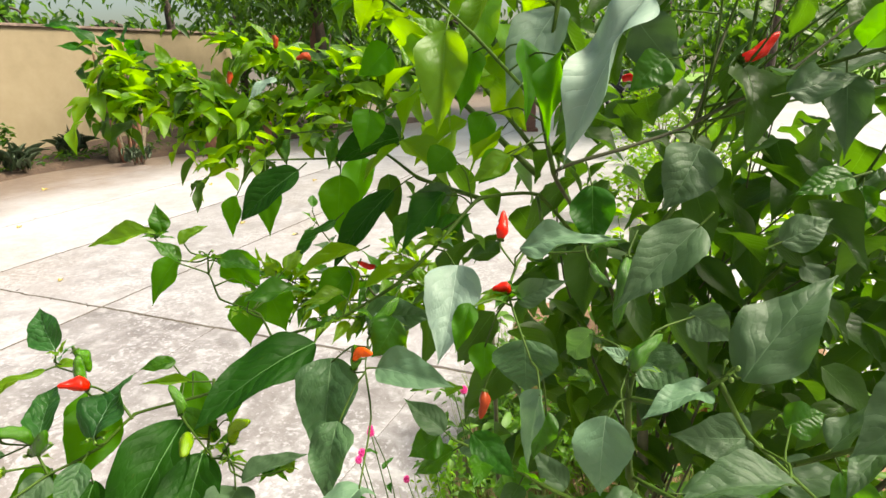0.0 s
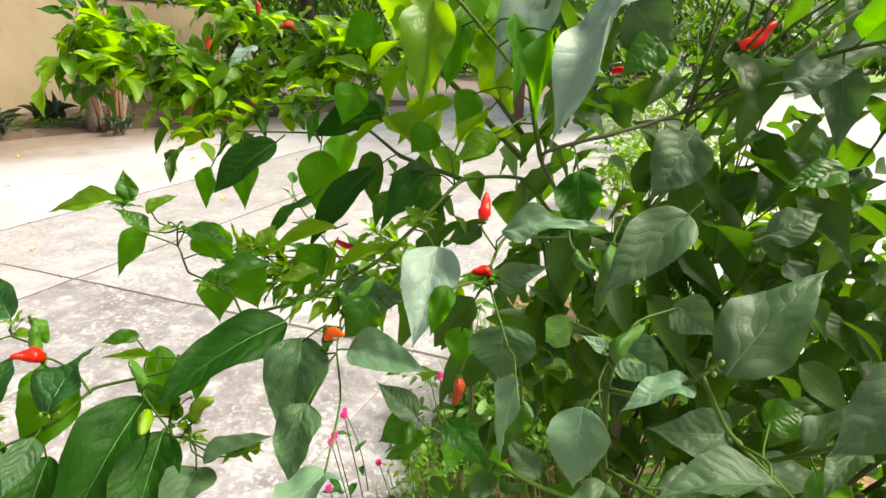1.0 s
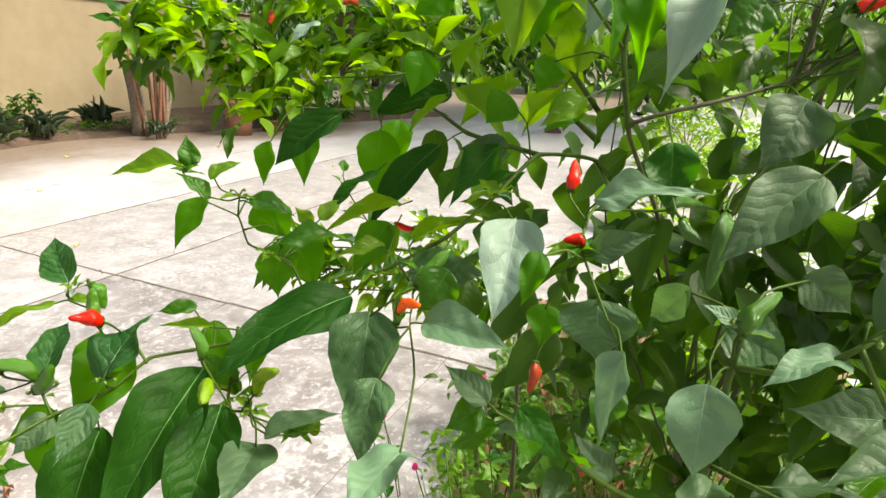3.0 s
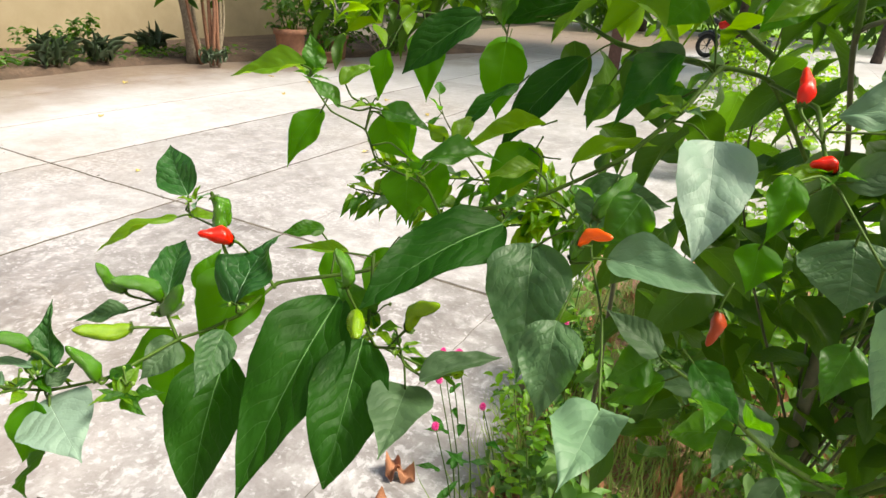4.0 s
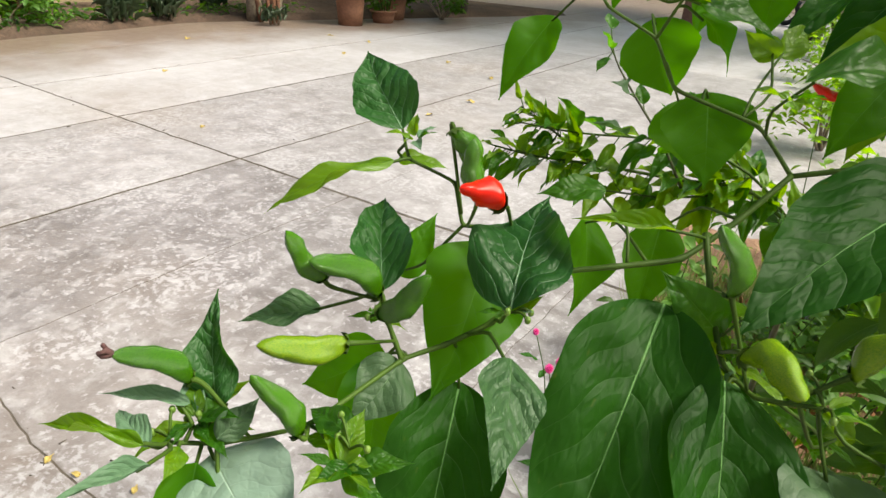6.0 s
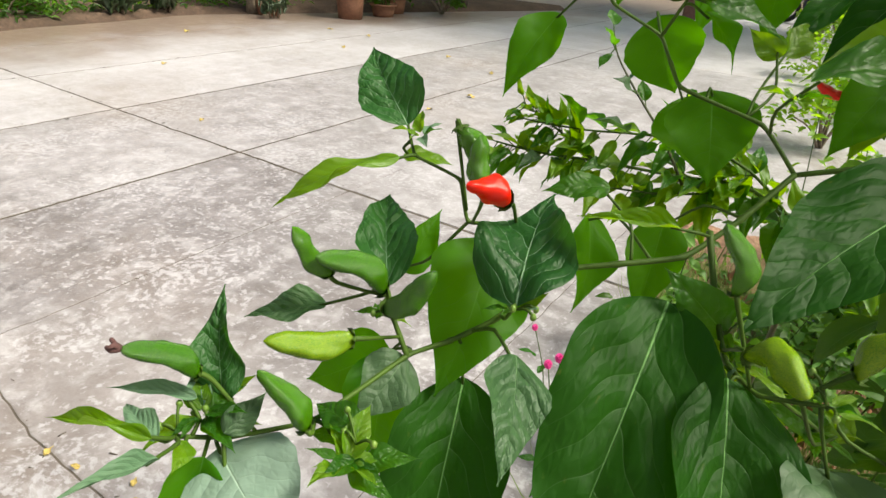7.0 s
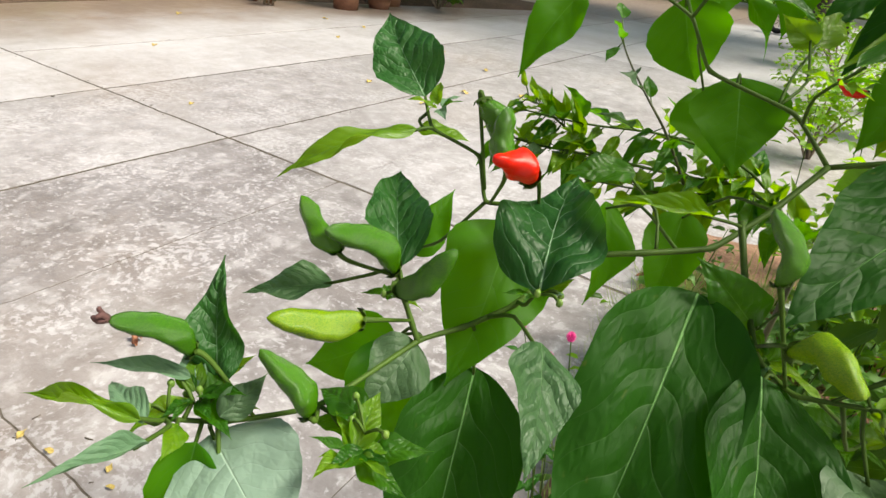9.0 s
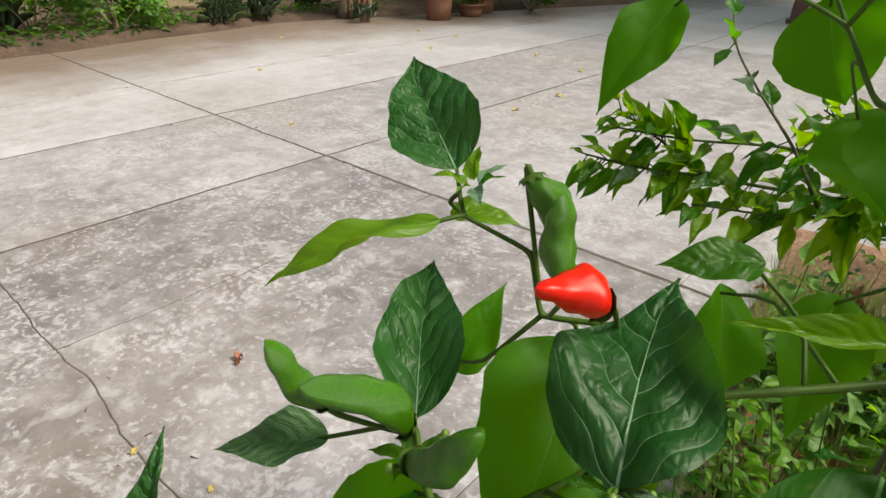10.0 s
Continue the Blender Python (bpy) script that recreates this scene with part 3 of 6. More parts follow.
def chili(base, tip, radius, colour, anchor=None, bend=0, withered=False):
    b, t = Vector(base), Vector(tip)
    y = (t - b)
    length = y.length
    y.normalize()
    x = y.cross(Vector((0.2, 0.1, 1))).normalized()
    z = x.cross(y)
    m = Matrix((x * radius, y * length, z * radius)).transposed().to_4x4()
    m.translation = b
    shapes = CHILI_SHAPES[colour]
    ob = part("chili", shapes[bend % len(shapes)], plant, colour + " chili", INV @ m)
    c = Matrix((x * radius * 0.8, y * radius * 1.6, z * radius * 0.8)).transposed().to_4x4()
    cap = part("calyx", CALYX, ob, "green calyx")
    cap.matrix_local = m.inverted() @ Matrix.Translation(b) @ c
    foot = Vector(anchor) if anchor is not None else nearest_stem(b - y * 0.022, 0.035)
    if foot is None:
        foot = b - y * 0.016 + Vector((0.004, 0.006, 0.002))
    reach = min(0.007, 0.4 * (b - foot).length)
    bow = b - y * reach
    part("pedicel", tube_mesh("pedicel", [INV @ (b + y * 0.0005), INV @ bow.lerp(b, 0.5), INV @ (bow * 0.55 + (b + foot) * 0.225), INV @ foot], 0.0012, 0.0007, STEM, 7, 4), plant)
    if withered:
        bmw = bmesh.new()
        for k in range(5):
            a = 2.1 * k
            tube(bmw, [INV @ t, INV @ (t + y * 0.002 + 0.0015 * (math.cos(a) * x + math.sin(a) * z)), INV @ (t + y * 0.0035 + 0.002 * (math.cos(a + 1) * x + math.sin(a + 1) * z))], 0.0013, 0.0007, 5, 2)
        part("withered_flower", finish(bmw, "withered_flower", WITHER), plant, "shrivelled brown flower remains")
    return ob


ROOT = (0.30, 0.86, 0.0)
stem([ROOT, (0.29, 0.86, 0.35), (0.26, 0.83, 0.7), (0.24, 0.80, 0.95)], 0.013, 0.009, TWIG, "trunk")
stem([(0.24, 0.80, 0.95), (0.17, 0.74, 1.15), (0.102, 0.69, 1.25), (0.055, 0.588, 1.268), (0.034, 0.518, 1.244), (0.0, 0.49, 1.21), (-0.056, 0.476, 1.175), (-0.121, 0.465, 1.154)], 0.003, 0.0016, STEM, "branch")
stem([(-0.121, 0.465, 1.154), (-0.138, 0.440, 1.136), (-0.157, 0.415, 1.121), (-0.183, 0.395, 1.118), (-0.207, 0.375, 1.116), (-0.222, 0.351, 1.099), (-0.236, 0.334, 1.092), (-0.248, 0.319, 1.089), (-0.262, 0.276, 1.082), (-0.285, 0.255, 1.079), (-0.298, 0.243, 1.083)], 0.0019, 0.001, STEM, "branch")
stem([(-0.248, 0.319, 1.089), (-0.257, 0.322, 1.103), (-0.266, 0.329, 1.112)], 0.0016, 0.001, STEM)
stem([(-0.121, 0.465, 1.154), (-0.141, 0.478, 1.172), (-0.183, 0.478, 1.184), (-0.199, 0.487, 1.206), (-0.224, 0.476, 1.22), (-0.242, 0.472, 1.245)], 0.0014, 0.0008, STEM)
stem([(-0.199, 0.487, 1.206), (-0.192, 0.48, 1.22), (-0.188, 0.477, 1.228)], 0.0012, 0.0008)
stem([(-0.2070, 0.372, 1.113), (-0.2257, 0.3755, 1.1330), (-0.249, 0.3728, 1.1298), (-0.256, 0.3747, 1.1483), (-0.2774, 0.3715, 1.1559), (-0.2881, 0.3822, 1.1654)], 0.0014, 0.0008)
stem([(-0.150, 0.412, 1.137), (-0.140, 0.39, 1.115), (-0.131, 0.37, 1.102), (-0.118, 0.357, 1.10), (-0.098, 0.352, 1.108)], 0.0018, 0.001)
stem([(0.006, 0.485, 1.212), (0.0, 0.44, 1.19), (0.0, 0.41, 1.177), (0.003, 0.4, 1.17)], 0.0011, 0.0006)
stem([(0.10, 0.69, 1.25), (0.12, 0.56, 1.25), (0.112, 0.47, 1.245), (0.112, 0.423, 1.235), (0.135, 0.38, 1.205)], 0.0022, 0.0008)
stem([(0.26, 0.83, 0.7), (0.24, 0.6, 0.9), (0.205, 0.40, 1.11), (0.197, 0.347, 1.206), (0.2, 0.352, 1.225)], 0.0045, 0.0016)
stem([(0.197, 0.347, 1.206), (0.22, 0.33, 1.215), (0.241, 0.326, 1.235), (0.276, 0.342, 1.26)], 0.0022, 0.0012)
stem([(0.241, 0.326, 1.235), (0.257, 0.32, 1.208), (0.297, 0.317, 1.173)], 0.0018, 0.001)
stem([(0.24, 0.80, 0.95), (0.17, 0.66, 1.2), (0.13, 0.56, 1.3), (0.189, 0.567, 1.322), (0.246, 0.592, 1.341), (0.262, 0.613, 1.393), (0.285, 0.642, 1.465), (0.30, 0.67, 1.6)], 0.0027, 0.0012, TWIG)
stem([(0.246, 0.592, 1.341), (0.313, 0.603, 1.377), (0.37, 0.63, 1.42), (0.45, 0.66, 1.46)], 0.002, 0.0012, TWIG)
stem([(0.24, 0.80, 0.95), (0.23, 0.70, 1.1), (0.223, 0.593, 1.235), (0.255, 0.617, 1.282), (0.286, 0.646, 1.342), (0.304, 0.682, 1.432), (0.31, 0.70, 1.55)], 0.004, 0.0016)
stem([(0.13, 0.56, 1.3), (0.12, 0.54, 1.36), (0.13, 0.55, 1.44), (0.14, 0.56, 1.55)], 0.003, 0.0015)
stem([(0.055, 0.588, 1.268), (-0.03, 0.65, 1.275), (-0.09, 0.70, 1.295), (-0.16, 0.715, 1.285), (-0.24, 0.66, 1.29)], 0.003, 0.0012)
stem([(0.12, 0.54, 1.36), (0.07, 0.50, 1.42), (0.03, 0.47, 1.46)], 0.0022, 0.001)
# a fan of thin straight shoots in the upper bush
for i, q in enumerate(((0.295, 0.640, 1.500), (0.330, 0.625, 1.490), (0.400, 0.605, 1.470), (0.425, 0.590, 1.410), (0.262, 0.600, 1.500), (0.372, 0.600, 1.455), (0.440, 0.600, 1.375), (0.318, 0.570, 1.450))):
    foot = Vector((0.246 + 0.004 * (i % 3), 0.598 + 0.012 * (i % 2), 1.315 + 0.012 * (i % 4)))
    stem([foot, foot.lerp(Vector(q), 0.5) + Vector((0.006 * math.sin(2 * i), 0.004, 0.008 * math.cos(3 * i))), q], 0.0017, 0.0009)

# leaves: foot, tip, width, the way the upper face looks
leaf((-0.2881, 0.3822, 1.1654), (-0.3222, 0.4030, 1.1950), 0.0315, (0.30, -0.78, 0.55), young="creased")
leaf((-0.2807, 0.3630, 1.1568), (-0.3310, 0.3310, 1.1300), 0.0150, (-0.39, -0.54, 0.75), young=True)
leaf((-0.2898, 0.3813, 1.1502), (-0.2678, 0.3914, 1.1490), 0.0121, (0.18, -0.28, 0.94), young=True)
leaf((-0.2085, 0.3330, 1.1200), (-0.2165, 0.3930, 1.1456), 0.0415, (-0.15, -0.45, 0.85), young="creased")
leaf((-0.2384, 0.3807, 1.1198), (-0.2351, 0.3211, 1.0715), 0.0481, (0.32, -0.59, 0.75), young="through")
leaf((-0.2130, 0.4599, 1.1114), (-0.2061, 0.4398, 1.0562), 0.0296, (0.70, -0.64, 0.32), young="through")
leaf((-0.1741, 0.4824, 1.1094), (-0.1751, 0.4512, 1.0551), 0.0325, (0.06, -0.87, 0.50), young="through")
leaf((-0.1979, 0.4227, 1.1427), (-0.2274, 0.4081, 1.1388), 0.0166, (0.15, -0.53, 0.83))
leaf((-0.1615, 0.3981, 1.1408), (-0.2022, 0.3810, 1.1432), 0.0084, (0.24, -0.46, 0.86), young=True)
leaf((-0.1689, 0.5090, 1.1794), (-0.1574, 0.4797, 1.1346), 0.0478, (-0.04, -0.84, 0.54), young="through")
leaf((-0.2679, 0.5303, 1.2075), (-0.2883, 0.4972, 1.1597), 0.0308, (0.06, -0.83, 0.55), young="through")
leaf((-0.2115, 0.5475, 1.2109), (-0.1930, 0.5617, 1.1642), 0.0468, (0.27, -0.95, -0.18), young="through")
leaf((-0.0671, 0.4489, 1.1634), (-0.1301, 0.3548, 1.1271), 0.0550, (0.08, -0.40, 0.91))
leaf((-0.1575, 0.3780, 1.1161), (-0.1680, 0.2700, 1.0290), 0.0590, (0.13, -0.64, 0.76))
leaf((-0.1333, 0.3839, 1.1056), (-0.1610, 0.3741, 1.1320), 0.0220, (0.44, -0.89, 0.13))
leaf((-0.1290, 0.3600, 1.1010), (-0.1175, 0.2915, 1.0385), 0.0480, (0.39, -0.58, 0.72))
leaf((-0.2313, 0.3434, 1.0673), (-0.2162, 0.2816, 0.9874), 0.0538, (0.33, -0.71, 0.62))
leaf((-0.1996, 0.3123, 1.1141), (-0.1870, 0.2710, 1.0967), 0.0233, (0.50, -0.20, 0.84), young="quilt")
leaf((-0.2686, 0.3374, 1.0718), (-0.2621, 0.3146, 1.0187), 0.0356, (0.49, -0.78, 0.39), young="through")
leaf((-0.2491, 0.3201, 1.0871), (-0.2558, 0.2907, 1.0724), 0.0259, (0.45, -0.48, 0.76), young="grey")
leaf((-0.2659, 0.3311, 1.1104), (-0.2987, 0.3846, 1.1291), 0.0275, (0.15, -0.24, 0.96), young="creased")
leaf((-0.2813, 0.3727, 1.0922), (-0.2730, 0.3940, 1.1219), 0.0188, (0.53, -0.75, 0.39), young="through")
leaf((-0.2876, 0.3171, 1.1011), (-0.3161, 0.2967, 1.0967), 0.0165, (0.06, -0.29, 0.96), young="quilt")
leaf((-0.2947, 0.2633, 1.0847), (-0.3074, 0.2814, 1.1230), 0.0195, (0.26, -0.84, 0.48), young="creased")
leaf((-0.3030, 0.2709, 1.0730), (-0.2948, 0.2805, 1.0859), 0.0065, (-0.36, -0.62, 0.69), young=True)
leaf((-0.2814, 0.2506, 1.0866), (-0.2773, 0.2685, 1.0942), 0.0111, (0.57, -0.43, 0.70), young="grey")
leaf((-0.2983, 0.2550, 1.0914), (-0.3221, 0.2377, 1.0986), 0.0070, (0.2, -0.2, 0.95), young="pale")
leaf((-0.2895, 0.2535, 1.0722), (-0.2382, 0.2333, 1.0600), 0.0446, (0.08, -0.37, 0.93), young="bright_sheen")
leaf((-0.2870, 0.2453, 1.0770), (-0.2947, 0.2325, 1.0357), 0.0229, (0.64, -0.76, 0.12), young="through")
leaf((-0.2773, 0.2381, 1.0492), (-0.2984, 0.2285, 1.0046), 0.0095, (-0.35, -0.87, 0.35))
leaf((-0.2785, 0.2243, 1.0999), (-0.2830, 0.1962, 1.1093), 0.0057, (0.25, 0.27, 0.93), young="pale")
leaf((-0.2898, 0.2303, 1.0973), (-0.3300, 0.2202, 1.0950), 0.0060, (-0.02, -0.16, 0.99), young=True)
leaf((-0.2924, 0.2322, 1.0929), (-0.3197, 0.2418, 1.0894), 0.0090, (-0.04, 0.05, 0.99), young="pale")
leaf((-0.2901, 0.2424, 1.0852), (-0.2820, 0.2290, 1.0870), 0.0081, (0.41, 0.37, 0.83), young=True)
leaf((-0.2411, 0.2736, 1.0881), (-0.2659, 0.2806, 1.0858), 0.0129, (-0.14, -0.18, 0.97))
leaf((-0.2359, 0.2703, 1.0811), (-0.2185, 0.2789, 1.0835), 0.0098, (0.07, -0.39, 0.92))
leaf((-0.2365, 0.2661, 1.0837), (-0.2405, 0.2508, 1.0879), 0.0082, (0.30, 0.18, 0.94))
leaf((-0.2442, 0.2753, 1.0793), (-0.2636, 0.2726, 1.0783), 0.0098, (-0.04, -0.06, 1.00))
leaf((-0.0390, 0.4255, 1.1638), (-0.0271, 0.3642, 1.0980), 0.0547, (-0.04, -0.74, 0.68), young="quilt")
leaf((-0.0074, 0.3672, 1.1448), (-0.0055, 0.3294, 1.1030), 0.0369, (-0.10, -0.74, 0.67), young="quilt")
leaf((0.0573, 0.4859, 1.2324), (0.0570, 0.4174, 1.1754), 0.0470, (0.11, -0.64, 0.76), young="bright_sheen")
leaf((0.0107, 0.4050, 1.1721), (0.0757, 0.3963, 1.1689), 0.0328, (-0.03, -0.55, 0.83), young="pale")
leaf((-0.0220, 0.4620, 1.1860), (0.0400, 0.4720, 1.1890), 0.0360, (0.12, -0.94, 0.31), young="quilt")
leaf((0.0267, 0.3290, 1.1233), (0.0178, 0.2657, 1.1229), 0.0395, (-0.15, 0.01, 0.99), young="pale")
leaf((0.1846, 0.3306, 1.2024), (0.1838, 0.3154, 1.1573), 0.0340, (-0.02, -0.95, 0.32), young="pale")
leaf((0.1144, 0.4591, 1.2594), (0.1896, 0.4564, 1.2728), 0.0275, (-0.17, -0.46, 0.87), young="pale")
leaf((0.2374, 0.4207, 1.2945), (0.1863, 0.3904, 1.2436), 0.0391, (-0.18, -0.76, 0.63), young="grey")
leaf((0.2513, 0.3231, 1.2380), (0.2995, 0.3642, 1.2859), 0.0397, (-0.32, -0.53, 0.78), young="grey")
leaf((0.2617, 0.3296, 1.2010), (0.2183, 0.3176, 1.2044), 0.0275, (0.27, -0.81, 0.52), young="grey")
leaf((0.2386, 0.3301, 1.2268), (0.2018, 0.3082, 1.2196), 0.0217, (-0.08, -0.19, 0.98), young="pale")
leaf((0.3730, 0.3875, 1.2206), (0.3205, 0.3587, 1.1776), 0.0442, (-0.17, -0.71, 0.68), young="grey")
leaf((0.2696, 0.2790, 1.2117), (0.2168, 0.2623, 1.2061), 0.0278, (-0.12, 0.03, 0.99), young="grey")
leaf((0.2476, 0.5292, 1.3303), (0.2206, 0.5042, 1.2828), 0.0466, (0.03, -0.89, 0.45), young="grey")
leaf((0.1962, 0.4746, 1.4388), (0.1463, 0.4282, 1.3284), 0.0467, (-0.50, -0.69, 0.52), young="bright_sheen")
leaf((0.1309, 0.5649, 1.4414), (0.0909, 0.5203, 1.3661), 0.0481, (-0.11, -0.83, 0.55), young="bright_sheen")
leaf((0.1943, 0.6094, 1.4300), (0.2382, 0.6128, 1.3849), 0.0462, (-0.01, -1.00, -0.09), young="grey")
leaf((0.0546, 0.4757, 1.4225), (0.0541, 0.4451, 1.3499), 0.0394, (-0.00, -0.92, 0.39), young=True)
leaf((-0.0766, 0.7409, 1.3096), (-0.1685, 0.7109, 1.2824), 0.0502, (0.04, -0.73, 0.68))
leaf((-0.1531, 0.7043, 1.2651), (-0.1500, 0.6815, 1.1881), 0.0502, (0.36, -0.89, 0.28), young="through")
leaf((-0.1394, 0.5779, 1.2946), (-0.1963, 0.5461, 1.2440), 0.0413, (-0.02, -0.84, 0.55))
leaf((-0.2076, 0.6208, 1.2778), (-0.1938, 0.5927, 1.2142), 0.0354, (0.24, -0.87, 0.44), young="through")
leaf((-0.0572, 0.6386, 1.2618), (-0.1162, 0.5888, 1.1814), 0.0401, (-0.15, -0.79, 0.60))
leaf((0.0225, 0.5720, 1.2767), (-0.0137, 0.5350, 1.2244), 0.0368, (-0.25, -0.70, 0.67))
leaf((0.0278, 0.5785, 1.2752), (-0.0176, 0.5719, 1.2707), 0.0237, (0.12, -0.97, 0.20), young="grey")
leaf((0.0992, 0.5027, 1.3247), (0.0688, 0.4872, 1.3046), 0.0198, (0.07, -0.84, 0.53), young=True)
leaf((0.1649, 0.5449, 1.2926), (0.1730, 0.5242, 1.2336), 0.0391, (0.01, -0.94, 0.33))
leaf((0.1191, 0.4192, 1.2325), (0.1556, 0.4182, 1.2515), 0.0206, (-0.25, -0.87, 0.43), young="grey")
leaf((0.1274, 0.4050, 1.2087), (0.1304, 0.3922, 1.1721), 0.0486, (-0.09, -0.94, 0.32), young="quilt")
leaf((0.1452, 0.3511, 1.2020), (0.1364, 0.3383, 1.1505), 0.0269, (-0.80, -0.54, 0.27), young="pale")
leaf((0.0905, 0.3916, 1.2393), (0.0834, 0.3725, 1.2099), 0.0179, (0.02, -0.84, 0.54), young="through")
leaf((0.1744, 0.3696, 1.2369), (0.1567, 0.3891, 1.2082), 0.0201, (-0.60, -0.78, -0.16), young="grey")
leaf((-0.1885, 0.5642, 1.1620), (-0.1628, 0.5545, 1.1141), 0.0510, (0.35, -0.86, 0.36), young="through")
leaf((-0.2278, 0.4508, 1.2579), (-0.2853, 0.4336, 1.2468), 0.0220, (0.03, -0.61, 0.79), young=True)
leaf((-0.2396, 0.4809, 1.2487), (-0.2485, 0.4879, 1.2766), 0.0192, (0.57, -0.74, 0.37))
leaf((-0.2049, 0.4586, 1.2272), (-0.2324, 0.4526, 1.2512), 0.0185, (0.67, -0.08, 0.74))
leaf((-0.2069, 0.4632, 1.2435), (-0.1886, 0.4840, 1.2574), 0.0155, (0.08, -0.60, 0.80), young=True)
leaf((-0.1817, 0.4818, 1.2248), (-0.1424, 0.4934, 1.2109), 0.0216, (0.41, -0.45, 0.79))
leaf((-0.1808, 0.4858, 1.2200), (-0.1596, 0.4905, 1.1925), 0.0175, (0.77, -0.36, 0.53), young="through")
leaf((-0.0909, 0.3484, 1.0842), (-0.0812, 0.2915, 1.0800), 0.0400, (0.05, -0.4, 0.9), young="grey")
leaf((-0.0843, 0.3957, 1.0636), (-0.1096, 0.3900, 1.0755), 0.0143, (0.44, -0.61, 0.65))
leaf((-0.0764, 0.3982, 1.0610), (-0.0752, 0.4070, 1.0761), 0.0088, (0.30, -0.83, 0.47), young=True)
leaf((-0.0786, 0.3388, 1.0988), (-0.0369, 0.3687, 1.1104), 0.0180, (-0.15, -0.45, 0.88), young="grey")
leaf((-0.0785, 0.5578, 1.1960), (-0.1031, 0.5221, 1.1520), 0.0376, (0.13, -0.80, 0.58), young="through")
leaf((-0.0720, 0.5707, 1.2117), (-0.1291, 0.5101, 1.1906), 0.0163, (0.18, -0.47, 0.86), young=True)
leaf((-0.1395, 0.5287, 1.1995), (-0.1278, 0.5552, 1.2141), 0.0165, (0.48, -0.58, 0.66), young=True)
leaf((-0.1401, 0.5207, 1.2001), (-0.1596, 0.5182, 1.2120), 0.0144, (0.12, -0.99, -0.01), young=True)
leaf((-0.2101, 0.9086, 1.2554), (-0.2174, 0.8623, 1.1656), 0.0546, (0.21, -0.88, 0.43), young="through")
leaf((-0.1006, 0.5768, 1.2414), (-0.1446, 0.5449, 1.1966), 0.0254, (-0.35, -0.56, 0.75))
leaf((-0.2448, 0.6107, 1.2562), (-0.2495, 0.5994, 1.2080), 0.0249, (0.00, -0.97, 0.23), young="through")
leaf((-0.1294, 0.4421, 1.2004), (-0.0787, 0.4739, 1.2038), 0.0216, (0.16, -0.35, 0.92))
leaf((-0.0764, 0.5678, 1.1910), (-0.0909, 0.5390, 1.1473), 0.0272, (0.03, -0.84, 0.54), young=True)
leaf((-0.0318, 0.4881, 1.2035), (0.0225, 0.5368, 1.2150), 0.0140, (0.21, -0.44, 0.87), young=True)
leaf((-0.0556, 0.4921, 1.1955), (-0.0941, 0.4710, 1.1864), 0.0161, (0.06, -0.48, 0.87), young=True)
leaf((0.0111, 0.5694, 1.2320), (0.0439, 0.5954, 1.2505), 0.0231, (0.41, -0.81, 0.42))
leaf((-0.0305, 0.6171, 1.2438), (-0.0412, 0.5928, 1.2080), 0.0223, (-0.10, -0.81, 0.58))
leaf((-0.0017, 0.5760, 1.2560), (0.0301, 0.5977, 1.2675), 0.0231, (0.48, -0.84, 0.27))
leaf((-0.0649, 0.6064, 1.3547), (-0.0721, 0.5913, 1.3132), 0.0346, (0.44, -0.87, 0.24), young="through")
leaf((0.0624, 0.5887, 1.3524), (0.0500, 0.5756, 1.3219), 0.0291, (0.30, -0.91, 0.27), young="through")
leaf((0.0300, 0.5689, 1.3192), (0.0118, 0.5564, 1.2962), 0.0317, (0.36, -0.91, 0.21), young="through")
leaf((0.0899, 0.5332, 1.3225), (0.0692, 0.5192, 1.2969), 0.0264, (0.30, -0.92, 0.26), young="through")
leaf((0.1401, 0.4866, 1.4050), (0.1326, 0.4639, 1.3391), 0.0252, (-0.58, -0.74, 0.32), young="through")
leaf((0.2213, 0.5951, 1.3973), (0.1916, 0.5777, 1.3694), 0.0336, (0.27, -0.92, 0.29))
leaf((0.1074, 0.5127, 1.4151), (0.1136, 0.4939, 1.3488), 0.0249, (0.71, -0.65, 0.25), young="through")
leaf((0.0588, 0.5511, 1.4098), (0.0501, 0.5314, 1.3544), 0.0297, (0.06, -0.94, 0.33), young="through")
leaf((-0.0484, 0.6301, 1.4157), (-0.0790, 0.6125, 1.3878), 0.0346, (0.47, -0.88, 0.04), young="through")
leaf((0.2961, 0.5005, 1.3718), (0.3467, 0.5189, 1.3833), 0.0275, (0.13, -0.75, 0.65), young="grey")
leaf((0.3248, 0.4398, 1.3243), (0.2870, 0.4256, 1.3144), 0.0208, (0.08, -0.70, 0.71))
leaf((0.2921, 0.4482, 1.2774), (0.3258, 0.4626, 1.2917), 0.0256, (0.18, -0.87, 0.45), young="grey")
leaf((0.2335, 0.3983, 1.2424), (0.2619, 0.4006, 1.2227), 0.0277, (0.18, -0.97, 0.14), young="grey")
leaf((0.2966, 0.3944, 1.1699), (0.3225, 0.4042, 1.1768), 0.0242, (0.12, -0.76, 0.64))
leaf((0.2016, 0.4186, 1.1977), (0.2442, 0.4244, 1.1759), 0.0346, (0.27, -0.92, 0.28), young="quilt")
leaf((0.0912, 0.4371, 1.1868), (0.0898, 0.4276, 1.1577), 0.0260, (0.19, -0.94, 0.29), young="through")
leaf((0.0230, 0.4232, 1.2070), (0.0049, 0.4089, 1.1778), 0.0303, (0.29, -0.92, 0.28))
leaf((0.0471, 0.4475, 1.0870), (0.0212, 0.4341, 1.0684), 0.0288, (0.12, -0.88, 0.46))
